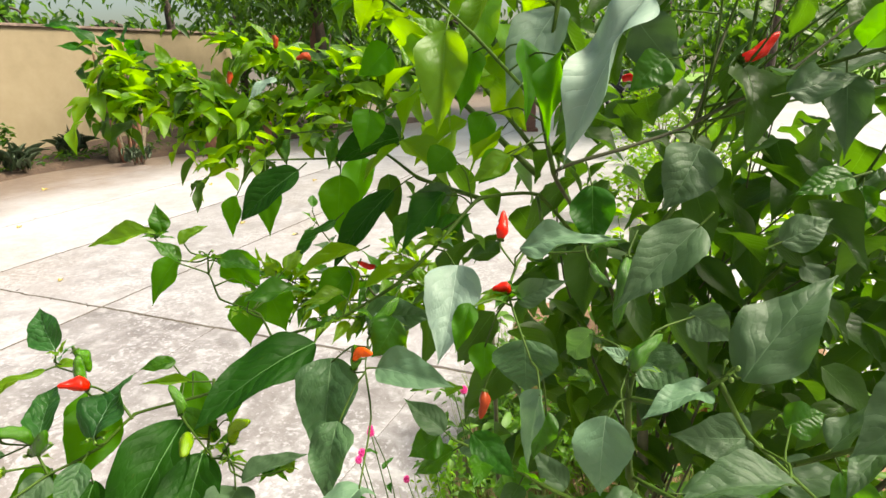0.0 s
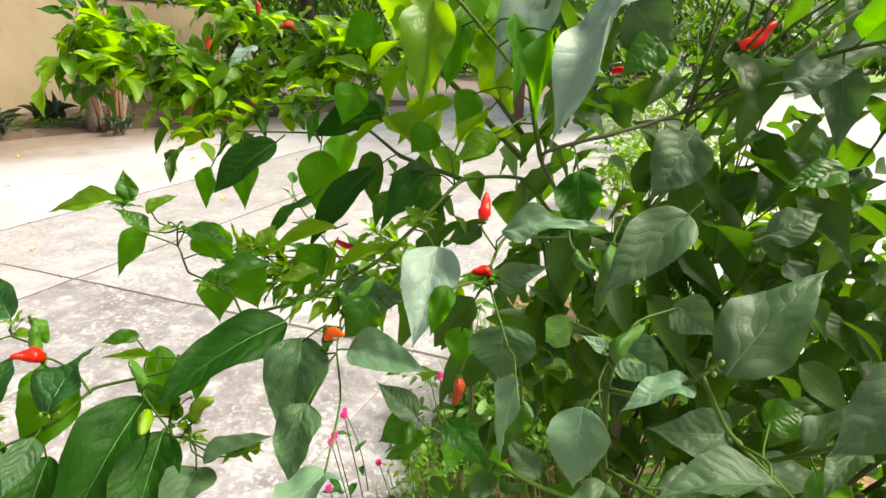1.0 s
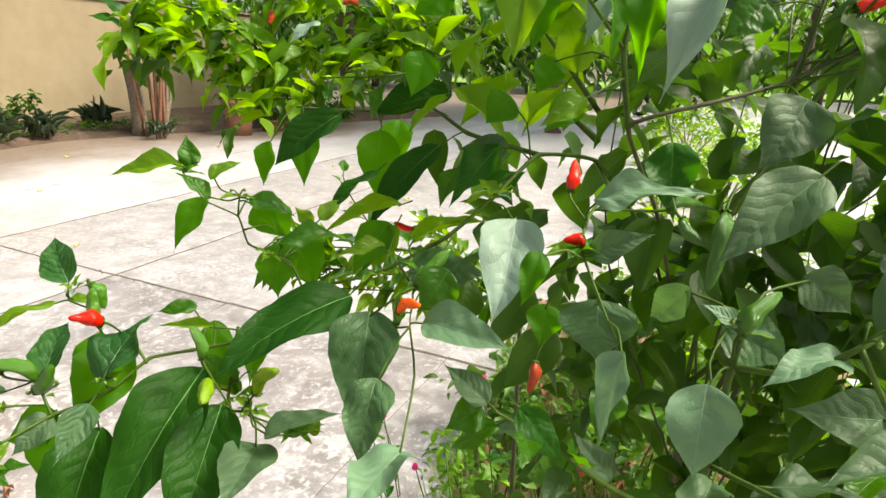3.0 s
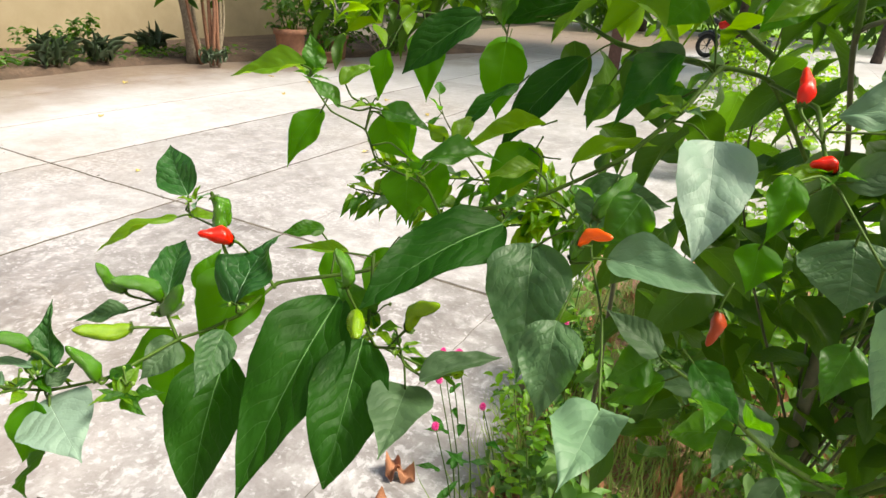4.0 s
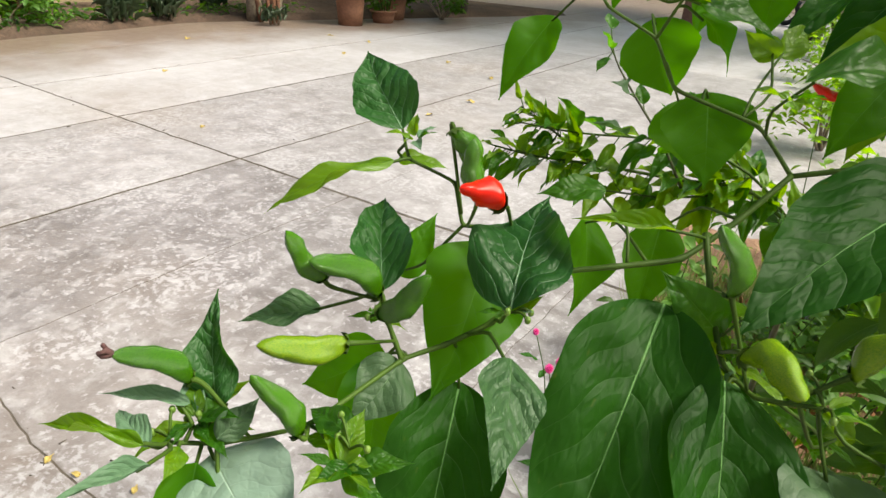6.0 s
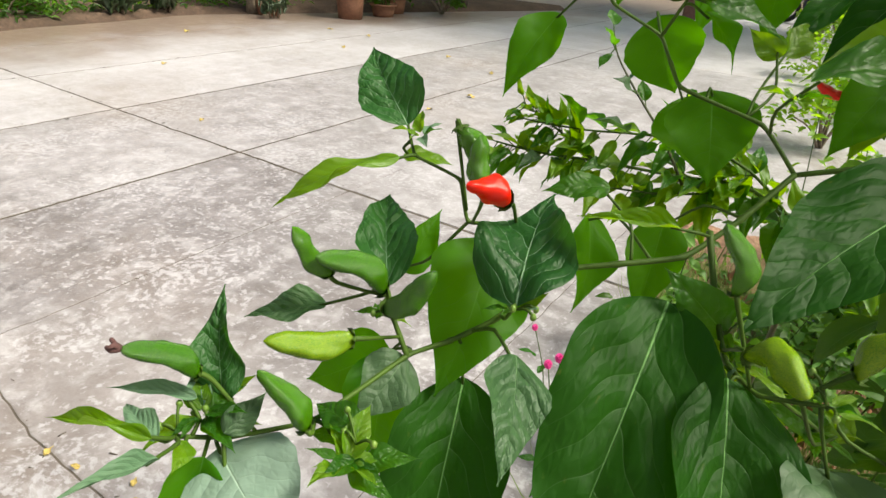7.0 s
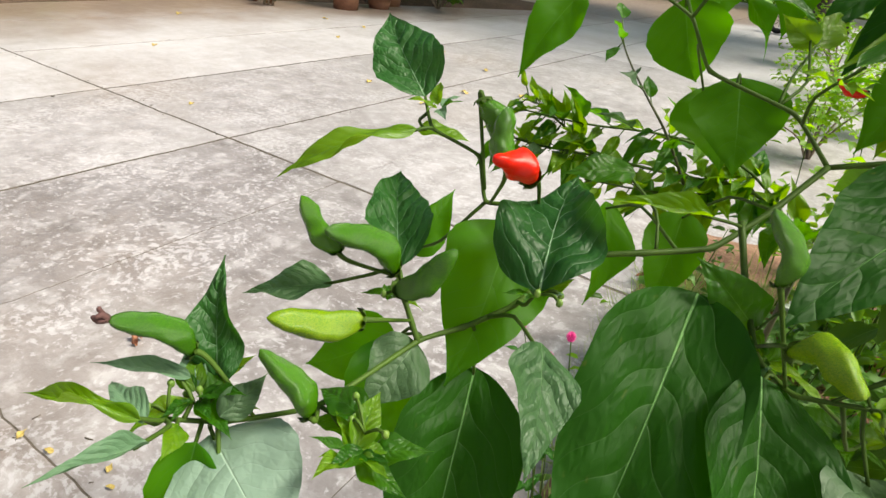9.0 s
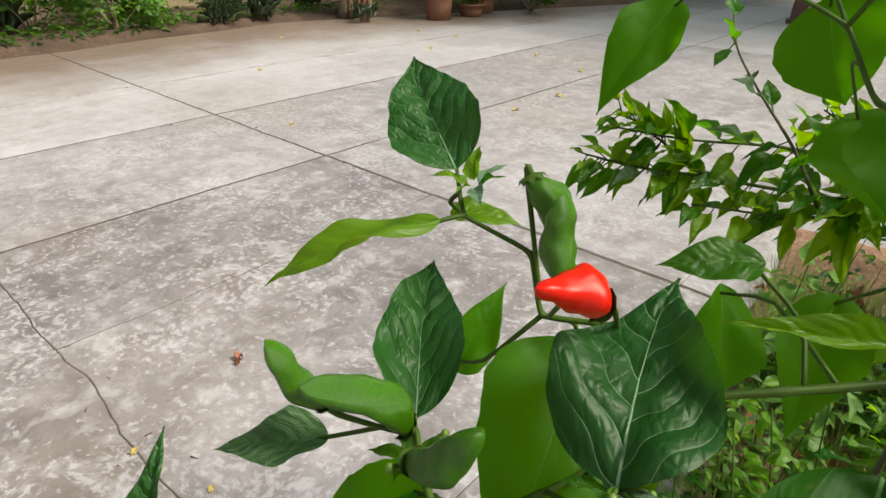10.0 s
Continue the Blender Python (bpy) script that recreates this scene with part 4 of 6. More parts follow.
leaf((0.0748, 0.4557, 1.0873), (0.1155, 0.4549, 1.0461), 0.0289, (0.43, -0.79, 0.44))
leaf((0.1444, 0.4085, 1.1495), (0.1360, 0.3952, 1.1146), 0.0242, (0.04, -0.94, 0.35))
leaf((-0.2692, 0.3394, 1.0710), (-0.3014, 0.3168, 1.0538), 0.0318, (0.34, -0.83, 0.45), young="through")
leaf((-0.2395, 0.72, 1.386), (-0.2652, 0.69, 1.3588), 0.0260, (-0.1, -0.6, 0.8), young="bright_sheen")
# chilies: shoulder, tip, radius, colour
chili((-0.2958, 0.2553, 1.1034), (-0.3106, 0.2389, 1.1190), 0.0051, "green", bend=1, withered=True)
chili((-0.2584, 0.2952, 1.1085), (-0.2795, 0.2711, 1.1140), 0.0062, "lime", bend=2)
chili((-0.2582, 0.2665, 1.0871), (-0.2745, 0.2625, 1.1092), 0.0053, "green", bend=3)
chili((-0.2831, 0.3138, 1.1194), (-0.2930, 0.3047, 1.1420), 0.0050, "green", bend=4)
chili((-0.2641, 0.3256, 1.1126), (-0.2826, 0.3049, 1.1321), 0.0064, "green", bend=1)
chili((-0.2583, 0.3193, 1.1083), (-0.2358, 0.3173, 1.1342), 0.0062, "green", bend=2)
chili((-0.2585, 0.3765, 1.1715), (-0.2480, 0.3770, 1.1510), 0.0060, "green", (-0.2505, 0.3732, 1.1350), bend=3)
chili((-0.2380, 0.3590, 1.1525), (-0.2432, 0.3655, 1.1738), 0.0056, "green", (-0.2470, 0.3725, 1.1298), bend=4)
chili((-0.2255, 0.3540, 1.1530), (-0.2347, 0.3350, 1.1635), 0.0069, "red", (-0.2257, 0.3728, 1.1338), bend=0)
chili((-0.1266, 0.3440, 1.1237), (-0.1112, 0.3205, 1.1296), 0.0062, "lime", bend=1)
chili((-0.0938, 0.3540, 1.1224), (-0.0727, 0.3504, 1.1465), 0.0061, "lime", bend=1)
chili((-0.1363, 0.3530, 1.1404), (-0.1459, 0.3565, 1.1638), 0.0049, "green", bend=1)
chili((-0.0060, 0.4013, 1.1795), (0.0129, 0.3933, 1.1905), 0.0045, "orange", bend=1)
chili((-0.0030, 0.4280, 1.1872), (0.0160, 0.4480, 1.2150), 0.0062, "green", bend=0)
chili((-0.0099, 0.4063, 1.1672), (-0.0050, 0.4004, 1.1925), 0.0046, "green", bend=3)
chili((0.0972, 0.4711, 1.2614), (0.0966, 0.4890, 1.2817), 0.0051, "red", bend=3)
chili((0.1136, 0.4239, 1.2375), (0.1005, 0.4191, 1.2404), 0.0045, "red", bend=3)
chili((0.2803, 0.5953, 1.3940), (0.3109, 0.6096, 1.4154), 0.0066, "red", bend=2)
chili((0.1974, 0.3434, 1.2252), (0.2135, 0.3545, 1.2461), 0.0054, "green", bend=3)
chili((0.1649, 0.4900, 1.2509), (0.1886, 0.4975, 1.2557), 0.0048, "green", bend=1)
chili((0.1701, 0.4352, 1.2584), (0.1852, 0.4238, 1.2455), 0.0045, "green", bend=2)
chili((0.1944, 0.4329, 1.2663), (0.1885, 0.4045, 1.2241), 0.0066, "green", bend=3)
chili((-0.0898, 0.6502, 1.1637), (-0.1108, 0.6444, 1.1711), 0.0045, "red", bend=2)
chili((-0.2020, 0.7500, 1.4060), (-0.2200, 0.7410, 1.4085), 0.0055, "brick", bend=1)
chili((-0.2890, 0.6960, 1.3960), (-0.2920, 0.6940, 1.3800), 0.0042, "brick", bend=2)
chili((-0.2400, 0.7270, 1.4380), (-0.2400, 0.7280, 1.4210), 0.0042, "brick", bend=0)
chili((0.0837, 0.4680, 1.1244), (0.0813, 0.4611, 1.0988), 0.0051, "brick", bend=3)
chili((0.1269, 0.5988, 0.9461), (0.1270, 0.5925, 0.9297), 0.0045, "brick", bend=2)


def buds(x, y, z, seed, count=5):
    rng = random.Random(seed)
    for k in range(count):
        a = rng.uniform(0, 2 * math.pi)
        out = Vector((math.cos(a), math.sin(a), rng.uniform(0.1, 1.2))).normalized() * rng.uniform(0.006, 0.014)
        foot, end = Vector((x, y, z)), Vector((x, y, z)) + out
        stalk = part("bud_stalk", tube_mesh("bud_stalk", [INV @ foot, INV @ (foot + out * 0.6 + Vector((0, 0, 0.002))), INV @ end], 0.0005, 0.0007, STEM, 5, 3), plant)
        bm = bmesh.new()
        bmesh.ops.create_uvsphere(bm, u_segments=8, v_segments=6, radius=0.0013, matrix=Matrix.Translation(INV @ end) @ Matrix.Diagonal((1, 1, 1.25, 1)))
        part("bud", finish(bm, "bud", BUD), stalk, "pale green flower bud")


for i, q in enumerate(((-0.297, 0.244, 1.085), (-0.288, 0.25, 1.082), (-0.239, 0.270, 1.087), (-0.188, 0.477, 1.228), (-0.133, 0.383, 1.106), (-0.255, 0.322, 1.104), (-0.098, 0.352, 1.108), (0.2, 0.352, 1.226), (0.242, 0.327, 1.237), (-0.2085, 0.3335, 1.1185))):
    buds(*q, 300 + i, 3)


def sprout(x, y, z, seed, count=7, reach=0.02, lift=0.35):
    """A tuft of very young leaves at a node."""
    rng = random.Random(seed)
    for k in range(count):
        a = 2.4 * k + rng.uniform(-0.4, 0.4)
        out = Vector((math.cos(a), math.sin(a), lift * rng.uniform(-0.8, 1.6))).normalized()
        length = reach * rng.uniform(0.55, 1.15)
        foot = Vector((x, y, z)) + out * 0.002
        shapes = YOUNG_SHAPES if rng.random() < 0.45 else SMALL_SHAPES if rng.random() < 0.7 else SHEEN_SHAPES
        part("leaf", shapes[rng.randrange(len(shapes))], plant, place=INV @ leaf_matrix(foot, foot + out * length, length * rng.uniform(0.3, 0.48), (rng.uniform(-0.5, 0.5), rng.uniform(-0.7, 0.3), 1)))


for i, (q, n, r) in enumerate((((-0.2947, 0.2538, 1.0859), 11, 0.02), ((-0.2397, 0.264, 1.0828), 10, 0.018), ((-0.2085, 0.3335, 1.1175), 6, 0.012), ((-0.1276, 0.3732, 1.0998), 8, 0.02), ((-0.0882, 0.3944, 1.0649), 8, 0.02), ((-0.2632, 0.3265, 1.0993), 5, 0.014), ((-0.2808, 0.3809, 1.1622), 6, 0.015), ((-0.1326, 0.4368, 1.1937), 6, 0.016), ((-0.24, 0.473, 1.245), 8, 0.022), ((-0.188, 0.477, 1.228), 6, 0.02), ((0.0, 0.44, 1.19), 7, 0.025), ((-0.056, 0.476, 1.175), 7, 0.022), ((0.034, 0.518, 1.244), 7, 0.025), ((0.112, 0.423, 1.235), 8, 0.025), ((0.2, 0.352, 1.225), 7, 0.02), ((-0.098, 0.352, 1.108), 6, 0.016))):
    sprout(*q, 700 + i, n, r)


def scatter_leaves(bm, uv, rng, spots, size, ratio=0.5, rows=5, cols=2, hang=0.6, face=None):
    """Loose leaves at spots, hanging more or less, each with its own turn and bend."""
    for q in spots:
        length = rng.uniform(*size)
        a = rng.uniform(0, 2 * math.pi)
        grow = Vector((math.cos(a), math.sin(a), -hang + rng.uniform(-0.6, 0.5))).normalized()
        up = Vector((rng.uniform(-0.7, 0.7), rng.uniform(-0.9, 0.5), 1.0))
        if face:
            up += Vector(face)
        q = Vector(q)
        m = leaf_matrix(q, q + grow * length, length * ratio * rng.uniform(0.8, 1.15), up)
        blade(bm, m, rows, cols, arch=rng.uniform(0.0, 0.12), fold=rng.uniform(0.05, 0.35), wave=rng.uniform(0, 0.2), curl=rng.uniform(0, 0.08), uv=uv)


def stuff(name, bm, mat, parent, label=""):
    ob = part(name, finish(bm, name, mat), parent, label)
    ob["kind"] = "stuff"
    return ob


# twigs at the back and top of the bush, each with its own leaves
def leafy_twig(points, r0, r1, count, size, seed, ratio=0.5, young=0.0, hang=0.5, mat=STEM, owner=None, spread=0.012, grey=0.25):
    rng = random.Random(seed)
    inv = INV if owner is None else owner.matrix_world.inverted()
    host = plant if owner is None else owner
    part("twig", tube_mesh("twig", [inv @ Vector(q) for q in points], r0, r1, mat, 6), host)
    path = smooth_path(points, 6)
    for k in range(count):
        s = (k + rng.uniform(0, 0.8)) / count
        i = min(len(path) - 2, int(s * (len(path) - 1)))
        foot = path[i].lerp(path[i + 1], rng.random())
        tan = (path[i + 1] - path[i]).normalized()
        a = 2.4 * k + rng.uniform(-0.5, 0.5)
        out = (tan.cross(Vector((0, 0, 1))).normalized() * math.cos(a) + Vector((0, 0, 0.7)) * math.sin(a) + tan * rng.uniform(0.2, 0.9) - Vector((0, 0, hang * rng.uniform(0.2, 1.2)))).normalized()
        length = rng.uniform(*size) * (1.0 - 0.35 * s)
        start = foot + out * spread
        shapes = YOUNG_SHAPES if rng.random() < young else DULL_SHEEN_SHAPES if rng.random() < grey else SMALL_SHAPES
        m = leaf_matrix(start, start + out * length, length * ratio * rng.uniform(0.85, 1.1), (rng.uniform(-0.5, 0.5), rng.uniform(-0.8, 0.2), 1.0))
        part("leaf", shapes[rng.randrange(len(shapes))], host, place=inv @ m)
        part("petiole", tube_mesh("petiole", [inv @ foot, inv @ (start + out * 0.003)], 0.0009, 0.0007, STEM, 5, 2), host)


# A high young share here also paints sunlight onto the outer leaves.
leafy_twig([(0.10, 0.70, 1.27), (-0.066, 0.823, 1.38), (-0.154, 0.794, 1.372), (-0.235, 0.768, 1.364), (-0.308, 0.739, 1.341), (-0.395, 0.703, 1.311)], 0.004, 0.0012, 26, (0.045, 0.075), 5, ratio=0.42, young=0.85, hang=0.6, grey=0.15)
leafy_twig([(-0.10, 0.82, 1.385), (-0.156, 0.802, 1.398), (-0.215, 0.783, 1.40), (-0.313, 0.77, 1.434), (-0.36, 0.769, 1.445)], 0.0025, 0.0009, 18, (0.035, 0.06), 6, ratio=0.42, young=0.9, hang=0.3)
leafy_twig([(-0.308, 0.739, 1.341), (-0.354, 0.738, 1.375), (-0.407, 0.728, 1.395), (-0.467, 0.716, 1.405)], 0.002, 0.0008, 18, (0.035, 0.06), 7, ratio=0.42, young=0.9, hang=0.4)
leafy_twig([(-0.308, 0.739, 1.341), (-0.37, 0.72, 1.345), (-0.44, 0.70, 1.36), (-0.50, 0.695, 1.375)], 0.0018, 0.0008, 16, (0.035, 0.06), 8, ratio=0.42, young=0.9, hang=0.5)
leafy_twig([(-0.05, 0.80, 1.375), (-0.09, 0.74, 1.35), (-0.12, 0.68, 1.33), (-0.19, 0.63, 1.325)], 0.002, 0.0009, 10, (0.05, 0.075), 9, ratio=0.42, young=0.4, hang=0.8)
leafy_twig([(0.10, 0.68, 1.30), (0.02, 0.66, 1.40), (-0.05, 0.64, 1.46), (-0.11, 0.62, 1.50)], 0.003, 0.001, 18, (0.06, 0.09), 10, young=0.8, hang=0.7)
leafy_twig([(0.13, 0.56, 1.44), (0.06, 0.56, 1.50), (-0.02, 0.55, 1.52)], 0.002, 0.001, 9, (0.06, 0.09), 11, young=0.7, hang=0.9)
leafy_twig([(0.285, 0.642, 1.465), (0.22, 0.60, 1.52), (0.16, 0.58, 1.56)], 0.002, 0.001, 9, (0.06, 0.09), 12, young=0.2, hang=0.9, grey=0.6)
leafy_twig([(0.313, 0.603, 1.377), (0.37, 0.55, 1.40), (0.43, 0.52, 1.41)], 0.002, 0.001, 9, (0.06, 0.09), 13, young=0.0, hang=0.7, grey=0.6)
leafy_twig([(0.45, 0.66, 1.46), (0.50, 0.62, 1.42), (0.56, 0.60, 1.40)], 0.0015, 0.001, 7, (0.06, 0.09), 14, young=0.2, hang=0.7, grey=0.6)
leafy_twig([(0.24, 0.6, 0.9), (0.31, 0.5, 1.05), (0.36, 0.42, 1.15), (0.40, 0.38, 1.22)], 0.003, 0.001, 12, (0.06, 0.09), 15, young=0.0, hang=0.6, grey=0.6)
leafy_twig([(0.24, 0.6, 0.9), (0.16, 0.52, 0.98), (0.10, 0.47, 1.05), (0.06, 0.44, 1.09)], 0.003, 0.001, 12, (0.05, 0.08), 16, young=0.0, hang=0.6, grey=0.6)
leafy_twig([(0.205, 0.40, 1.11), (0.25, 0.36, 1.12), (0.30, 0.35, 1.11)], 0.002, 0.001, 8, (0.05, 0.08), 17, young=0.0, hang=0.5, grey=0.6)
leafy_twig([(0.24, 0.80, 0.95), (0.34, 0.76, 1.1), (0.42, 0.72, 1.25), (0.46, 0.70, 1.36)], 0.004, 0.001, 14, (0.06, 0.09), 18, young=0.0, hang=0.6, grey=0.6)

rng = random.Random(76)
bm = bmesh.new()
uv = bm.loops.layers.uv.verify()
spots = []
OUTER = [[(-0.066, 0.823, 1.38), (-0.235, 0.768, 1.364), (-0.395, 0.703, 1.311)], [(-0.12, 0.80, 1.39), (-0.215, 0.783, 1.41), (-0.36, 0.769, 1.445)], [(-0.308, 0.739, 1.341), (-0.407, 0.728, 1.395), (-0.48, 0.716, 1.405)], [(-0.308, 0.739, 1.341), (-0.44, 0.70, 1.36), (-0.51, 0.695, 1.365)], [(-0.12, 0.78, 1.37), (-0.24, 0.72, 1.32), (-0.33, 0.68, 1.28)]]
for k in range(390):
    pts = smooth_path(OUTER[k % 5], 8)
    i = rng.randrange(len(pts) - 1)
    q = pts[i].lerp(pts[i + 1], rng.random()) + Vector((rng.gauss(0, 0.012), rng.gauss(0, 0.02), rng.gauss(0, 0.014)))
    spots.append(INV @ q)
# Every fourth leaf takes the darker copy, painting shade between the lit ones.
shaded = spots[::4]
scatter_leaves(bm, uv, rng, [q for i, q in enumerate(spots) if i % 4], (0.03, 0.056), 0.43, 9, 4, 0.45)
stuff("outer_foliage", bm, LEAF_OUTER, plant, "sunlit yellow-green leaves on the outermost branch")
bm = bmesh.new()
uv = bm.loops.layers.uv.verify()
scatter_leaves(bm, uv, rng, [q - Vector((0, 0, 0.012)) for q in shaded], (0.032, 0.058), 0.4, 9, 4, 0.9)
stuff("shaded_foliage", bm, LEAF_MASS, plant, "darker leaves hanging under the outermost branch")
rng = random.Random(77)
bm = bmesh.new()
uv = bm.loops.layers.uv.verify()
spots = []
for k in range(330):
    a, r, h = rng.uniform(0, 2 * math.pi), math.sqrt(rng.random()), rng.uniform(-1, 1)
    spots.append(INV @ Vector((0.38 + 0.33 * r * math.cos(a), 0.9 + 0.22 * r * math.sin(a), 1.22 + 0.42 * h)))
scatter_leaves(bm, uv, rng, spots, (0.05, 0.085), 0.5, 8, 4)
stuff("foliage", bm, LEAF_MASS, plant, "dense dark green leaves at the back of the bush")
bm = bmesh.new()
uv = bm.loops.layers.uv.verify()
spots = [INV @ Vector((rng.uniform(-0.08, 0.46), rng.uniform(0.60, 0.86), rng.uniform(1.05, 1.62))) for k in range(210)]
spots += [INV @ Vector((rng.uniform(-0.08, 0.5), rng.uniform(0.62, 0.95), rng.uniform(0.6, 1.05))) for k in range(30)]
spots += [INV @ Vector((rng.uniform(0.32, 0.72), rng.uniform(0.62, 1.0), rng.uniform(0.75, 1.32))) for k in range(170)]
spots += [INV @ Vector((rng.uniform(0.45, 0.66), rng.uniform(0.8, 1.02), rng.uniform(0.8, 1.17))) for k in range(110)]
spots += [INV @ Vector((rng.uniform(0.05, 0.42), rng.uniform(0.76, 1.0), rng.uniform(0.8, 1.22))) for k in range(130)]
# The high left leaves get the sunlit colour.
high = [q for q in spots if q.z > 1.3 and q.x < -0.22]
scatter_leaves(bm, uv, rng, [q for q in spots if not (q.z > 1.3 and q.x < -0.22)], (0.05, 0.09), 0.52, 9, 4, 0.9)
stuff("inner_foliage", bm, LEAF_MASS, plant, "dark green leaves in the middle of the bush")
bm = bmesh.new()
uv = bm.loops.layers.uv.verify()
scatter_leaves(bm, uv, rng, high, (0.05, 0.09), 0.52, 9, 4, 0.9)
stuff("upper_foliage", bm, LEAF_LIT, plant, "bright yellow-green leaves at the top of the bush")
# Leaf mass and twigs mostly out of view, added to shade the bush.
bm = bmesh.new()
uv = bm.loops.layers.uv.verify()
spots = []
for k in range(420):
    a, r, h = rng.uniform(0, 2 * math.pi), math.sqrt(rng.random()), rng.uniform(-1, 1)
    spots.append(INV @ Vector((0.98 + 0.24 * r * math.cos(a), 0.72 + 0.3 * r * math.sin(a), 1.25 + 0.5 * h)))
scatter_leaves(bm, uv, rng, spots, (0.06, 0.1))
stuff("side_foliage", bm, LEAF_MASS, plant, "dense green leaves added beside the bush to shade it")
for k in range(6):
    part("twig", tube_mesh("twig", [INV @ Vector((0.29, 0.86, 0.3)), INV @ Vector((0.6, 0.82, 0.7 + 0.05 * k)), INV @ Vector((0.85 + 0.04 * k, 0.5 + 0.09 * k, 1.0 + 0.12 * k))], 0.006, 0.002, TWIG, 6, 4), plant)
for k in range(14):
    a = rng.uniform(0, 2 * math.pi)
    q = Vector((0.3 + 0.28 * math.cos(a) * rng.random(), 0.80 + 0.16 * math.sin(a) * rng.random(), rng.uniform(1.1, 1.5)))
    half = q.lerp(Vector((0.27, 0.84, 0.8)), 0.5) + Vector((rng.uniform(-0.08, 0.08), 0.03, rng.uniform(-0.05, 0.08)))
    part("twig", tube_mesh("twig", [INV @ Vector((0.27, 0.84, 0.6 + 0.3 * rng.random())), INV @ half, INV @ q], 0.0022, 0.0008, TWIG, 5, 4), plant)

# ---- second, smaller chili shrub behind ----
shrub = thing("small_chili_shrub", "slender young chili shrub with narrow drooping leaves", "chili plant", pose(-0.02, 1.12, 0))
part("trunk", tube_mesh("trunk", [(0, 0, 0), (0.0, -0.03, 0.5), (0.0, -0.09, 0.9)], 0.006, 0.004, TWIG, 7), shrub)
leafy_twig([(-0.02, 1.03, 0.9), (-0.111, 0.99, 0.975), (-0.201, 0.951, 0.985), (-0.306, 0.906, 0.997), (-0.375, 0.876, 1.002), (-0.43, 0.86, 1.01)], 0.003, 0.0012, 64, (0.05, 0.085), 21, ratio=0.38, young=0.5, hang=0.6, owner=shrub, grey=0.1)
leafy_twig([(-0.306, 0.906, 0.997), (-0.36, 0.90, 1.03), (-0.41, 0.89, 1.06)], 0.002, 0.001, 34, (0.035, 0.06), 22, ratio=0.36, young=0.8, hang=0.1, owner=shrub)
leafy_twig([(-0.194, 0.92, 0.985), (-0.229, 0.91, 1.042), (-0.273, 0.912, 1.092), (-0.304, 0.916, 1.13), (-0.315, 0.915, 1.16)], 0.0022, 0.0008, 9, (0.03, 0.05), 23, ratio=0.55, young=0.2, hang=0.3, owner=shrub, mat=TWIG)
leafy_twig([(-0.111, 0.99, 0.975), (-0.16, 1.02, 1.03), (-0.22, 1.03, 1.06)], 0.002, 0.001, 30, (0.045, 0.07), 24, ratio=0.4, young=0.8, hang=0.3, owner=shrub)

leafy_twig([(-0.02, 1.03, 0.9), (-0.12, 0.985, 1.0), (-0.22, 0.94, 1.035), (-0.33, 0.905, 1.035), (-0.41, 0.885, 1.04)], 0.0025, 0.001, 44, (0.05, 0.08), 25, ratio=0.38, young=0.5, hang=0.6, owner=shrub, grey=0.1)
leafy_twig([(-0.111, 0.99, 0.975), (-0.21, 0.93, 0.965), (-0.31, 0.885, 0.97)], 0.002, 0.001, 24, (0.05, 0.08), 26, ratio=0.38, young=0.8, hang=0.4, owner=shrub)

# ---- ground, pavement and garden soil ----
bm = bmesh.new()
bmesh.ops.create_grid(bm, x_segments=2, y_segments=2, size=400)
ground = part("ground", finish(bm, "ground", JOINT), None)
ground.location.z = -0.07
tagged(ground, "bare earth under the yard that runs to the horizon", "ground", kind="structure")

bm = bmesh.new()
N = 60
X0, X1, Y0, Y1 = -0.32, 1.25, 0.1, 3.35
rows_ = []
for i in range(N + 1):
    line = []
    for j in range(N + 1):
        x, y = X0 + (X1 - X0) * i / N, Y0 + (Y1 - Y0) * j / N
        edge = min(x - X0, X1 - x, y - Y0, Y1 - y)
        h = 0.045 * min(1, edge / 0.18) + 0.02 * noise.noise(Vector((x * 5, y * 5, 0))) + 0.012 * noise.noise(Vector((x * 17, y * 17, 3)))
        if edge < 1e-6:
            h = -0.05
        line.append(bm.verts.new((x + 0.05 * noise.noise(Vector((y * 3, x, 5))), y, h)))
    rows_.append(line)
for i in range(N):
    for j in range(N):
        bm.faces.new((rows_[i][j], rows_[i + 1][j], rows_[i + 1][j + 1], rows_[i][j + 1]))
bed = part("garden_bed", finish(bm, "garden_bed", SOIL), None)
tagged(bed, "garden bed of loose red-brown soil", "soil bed", kind="structure")

# ---- wall ----
WALL = pose(-9.75, 7.5, 0, 0, 0, -6.6)


def box(bm, x0, x1, y0, y1, z0, z1, bevel=0.0):
    vs = [bm.verts.new((x, y, z)) for z in (z0, z1) for x, y in ((x0, y0), (x1, y0), (x1, y1), (x0, y1))]
    fs = [bm.faces.new([vs[i] for i in q]) for q in ((3, 2, 1, 0), (4, 5, 6, 7), (0, 1, 5, 4), (1, 2, 6, 5), (2, 3, 7, 6), (3, 0, 4, 7))]
    if bevel:
        bmesh.ops.bevel(bm, geom=list({e for f in fs for e in f.edges}), offset=bevel, segments=2, affect="EDGES")


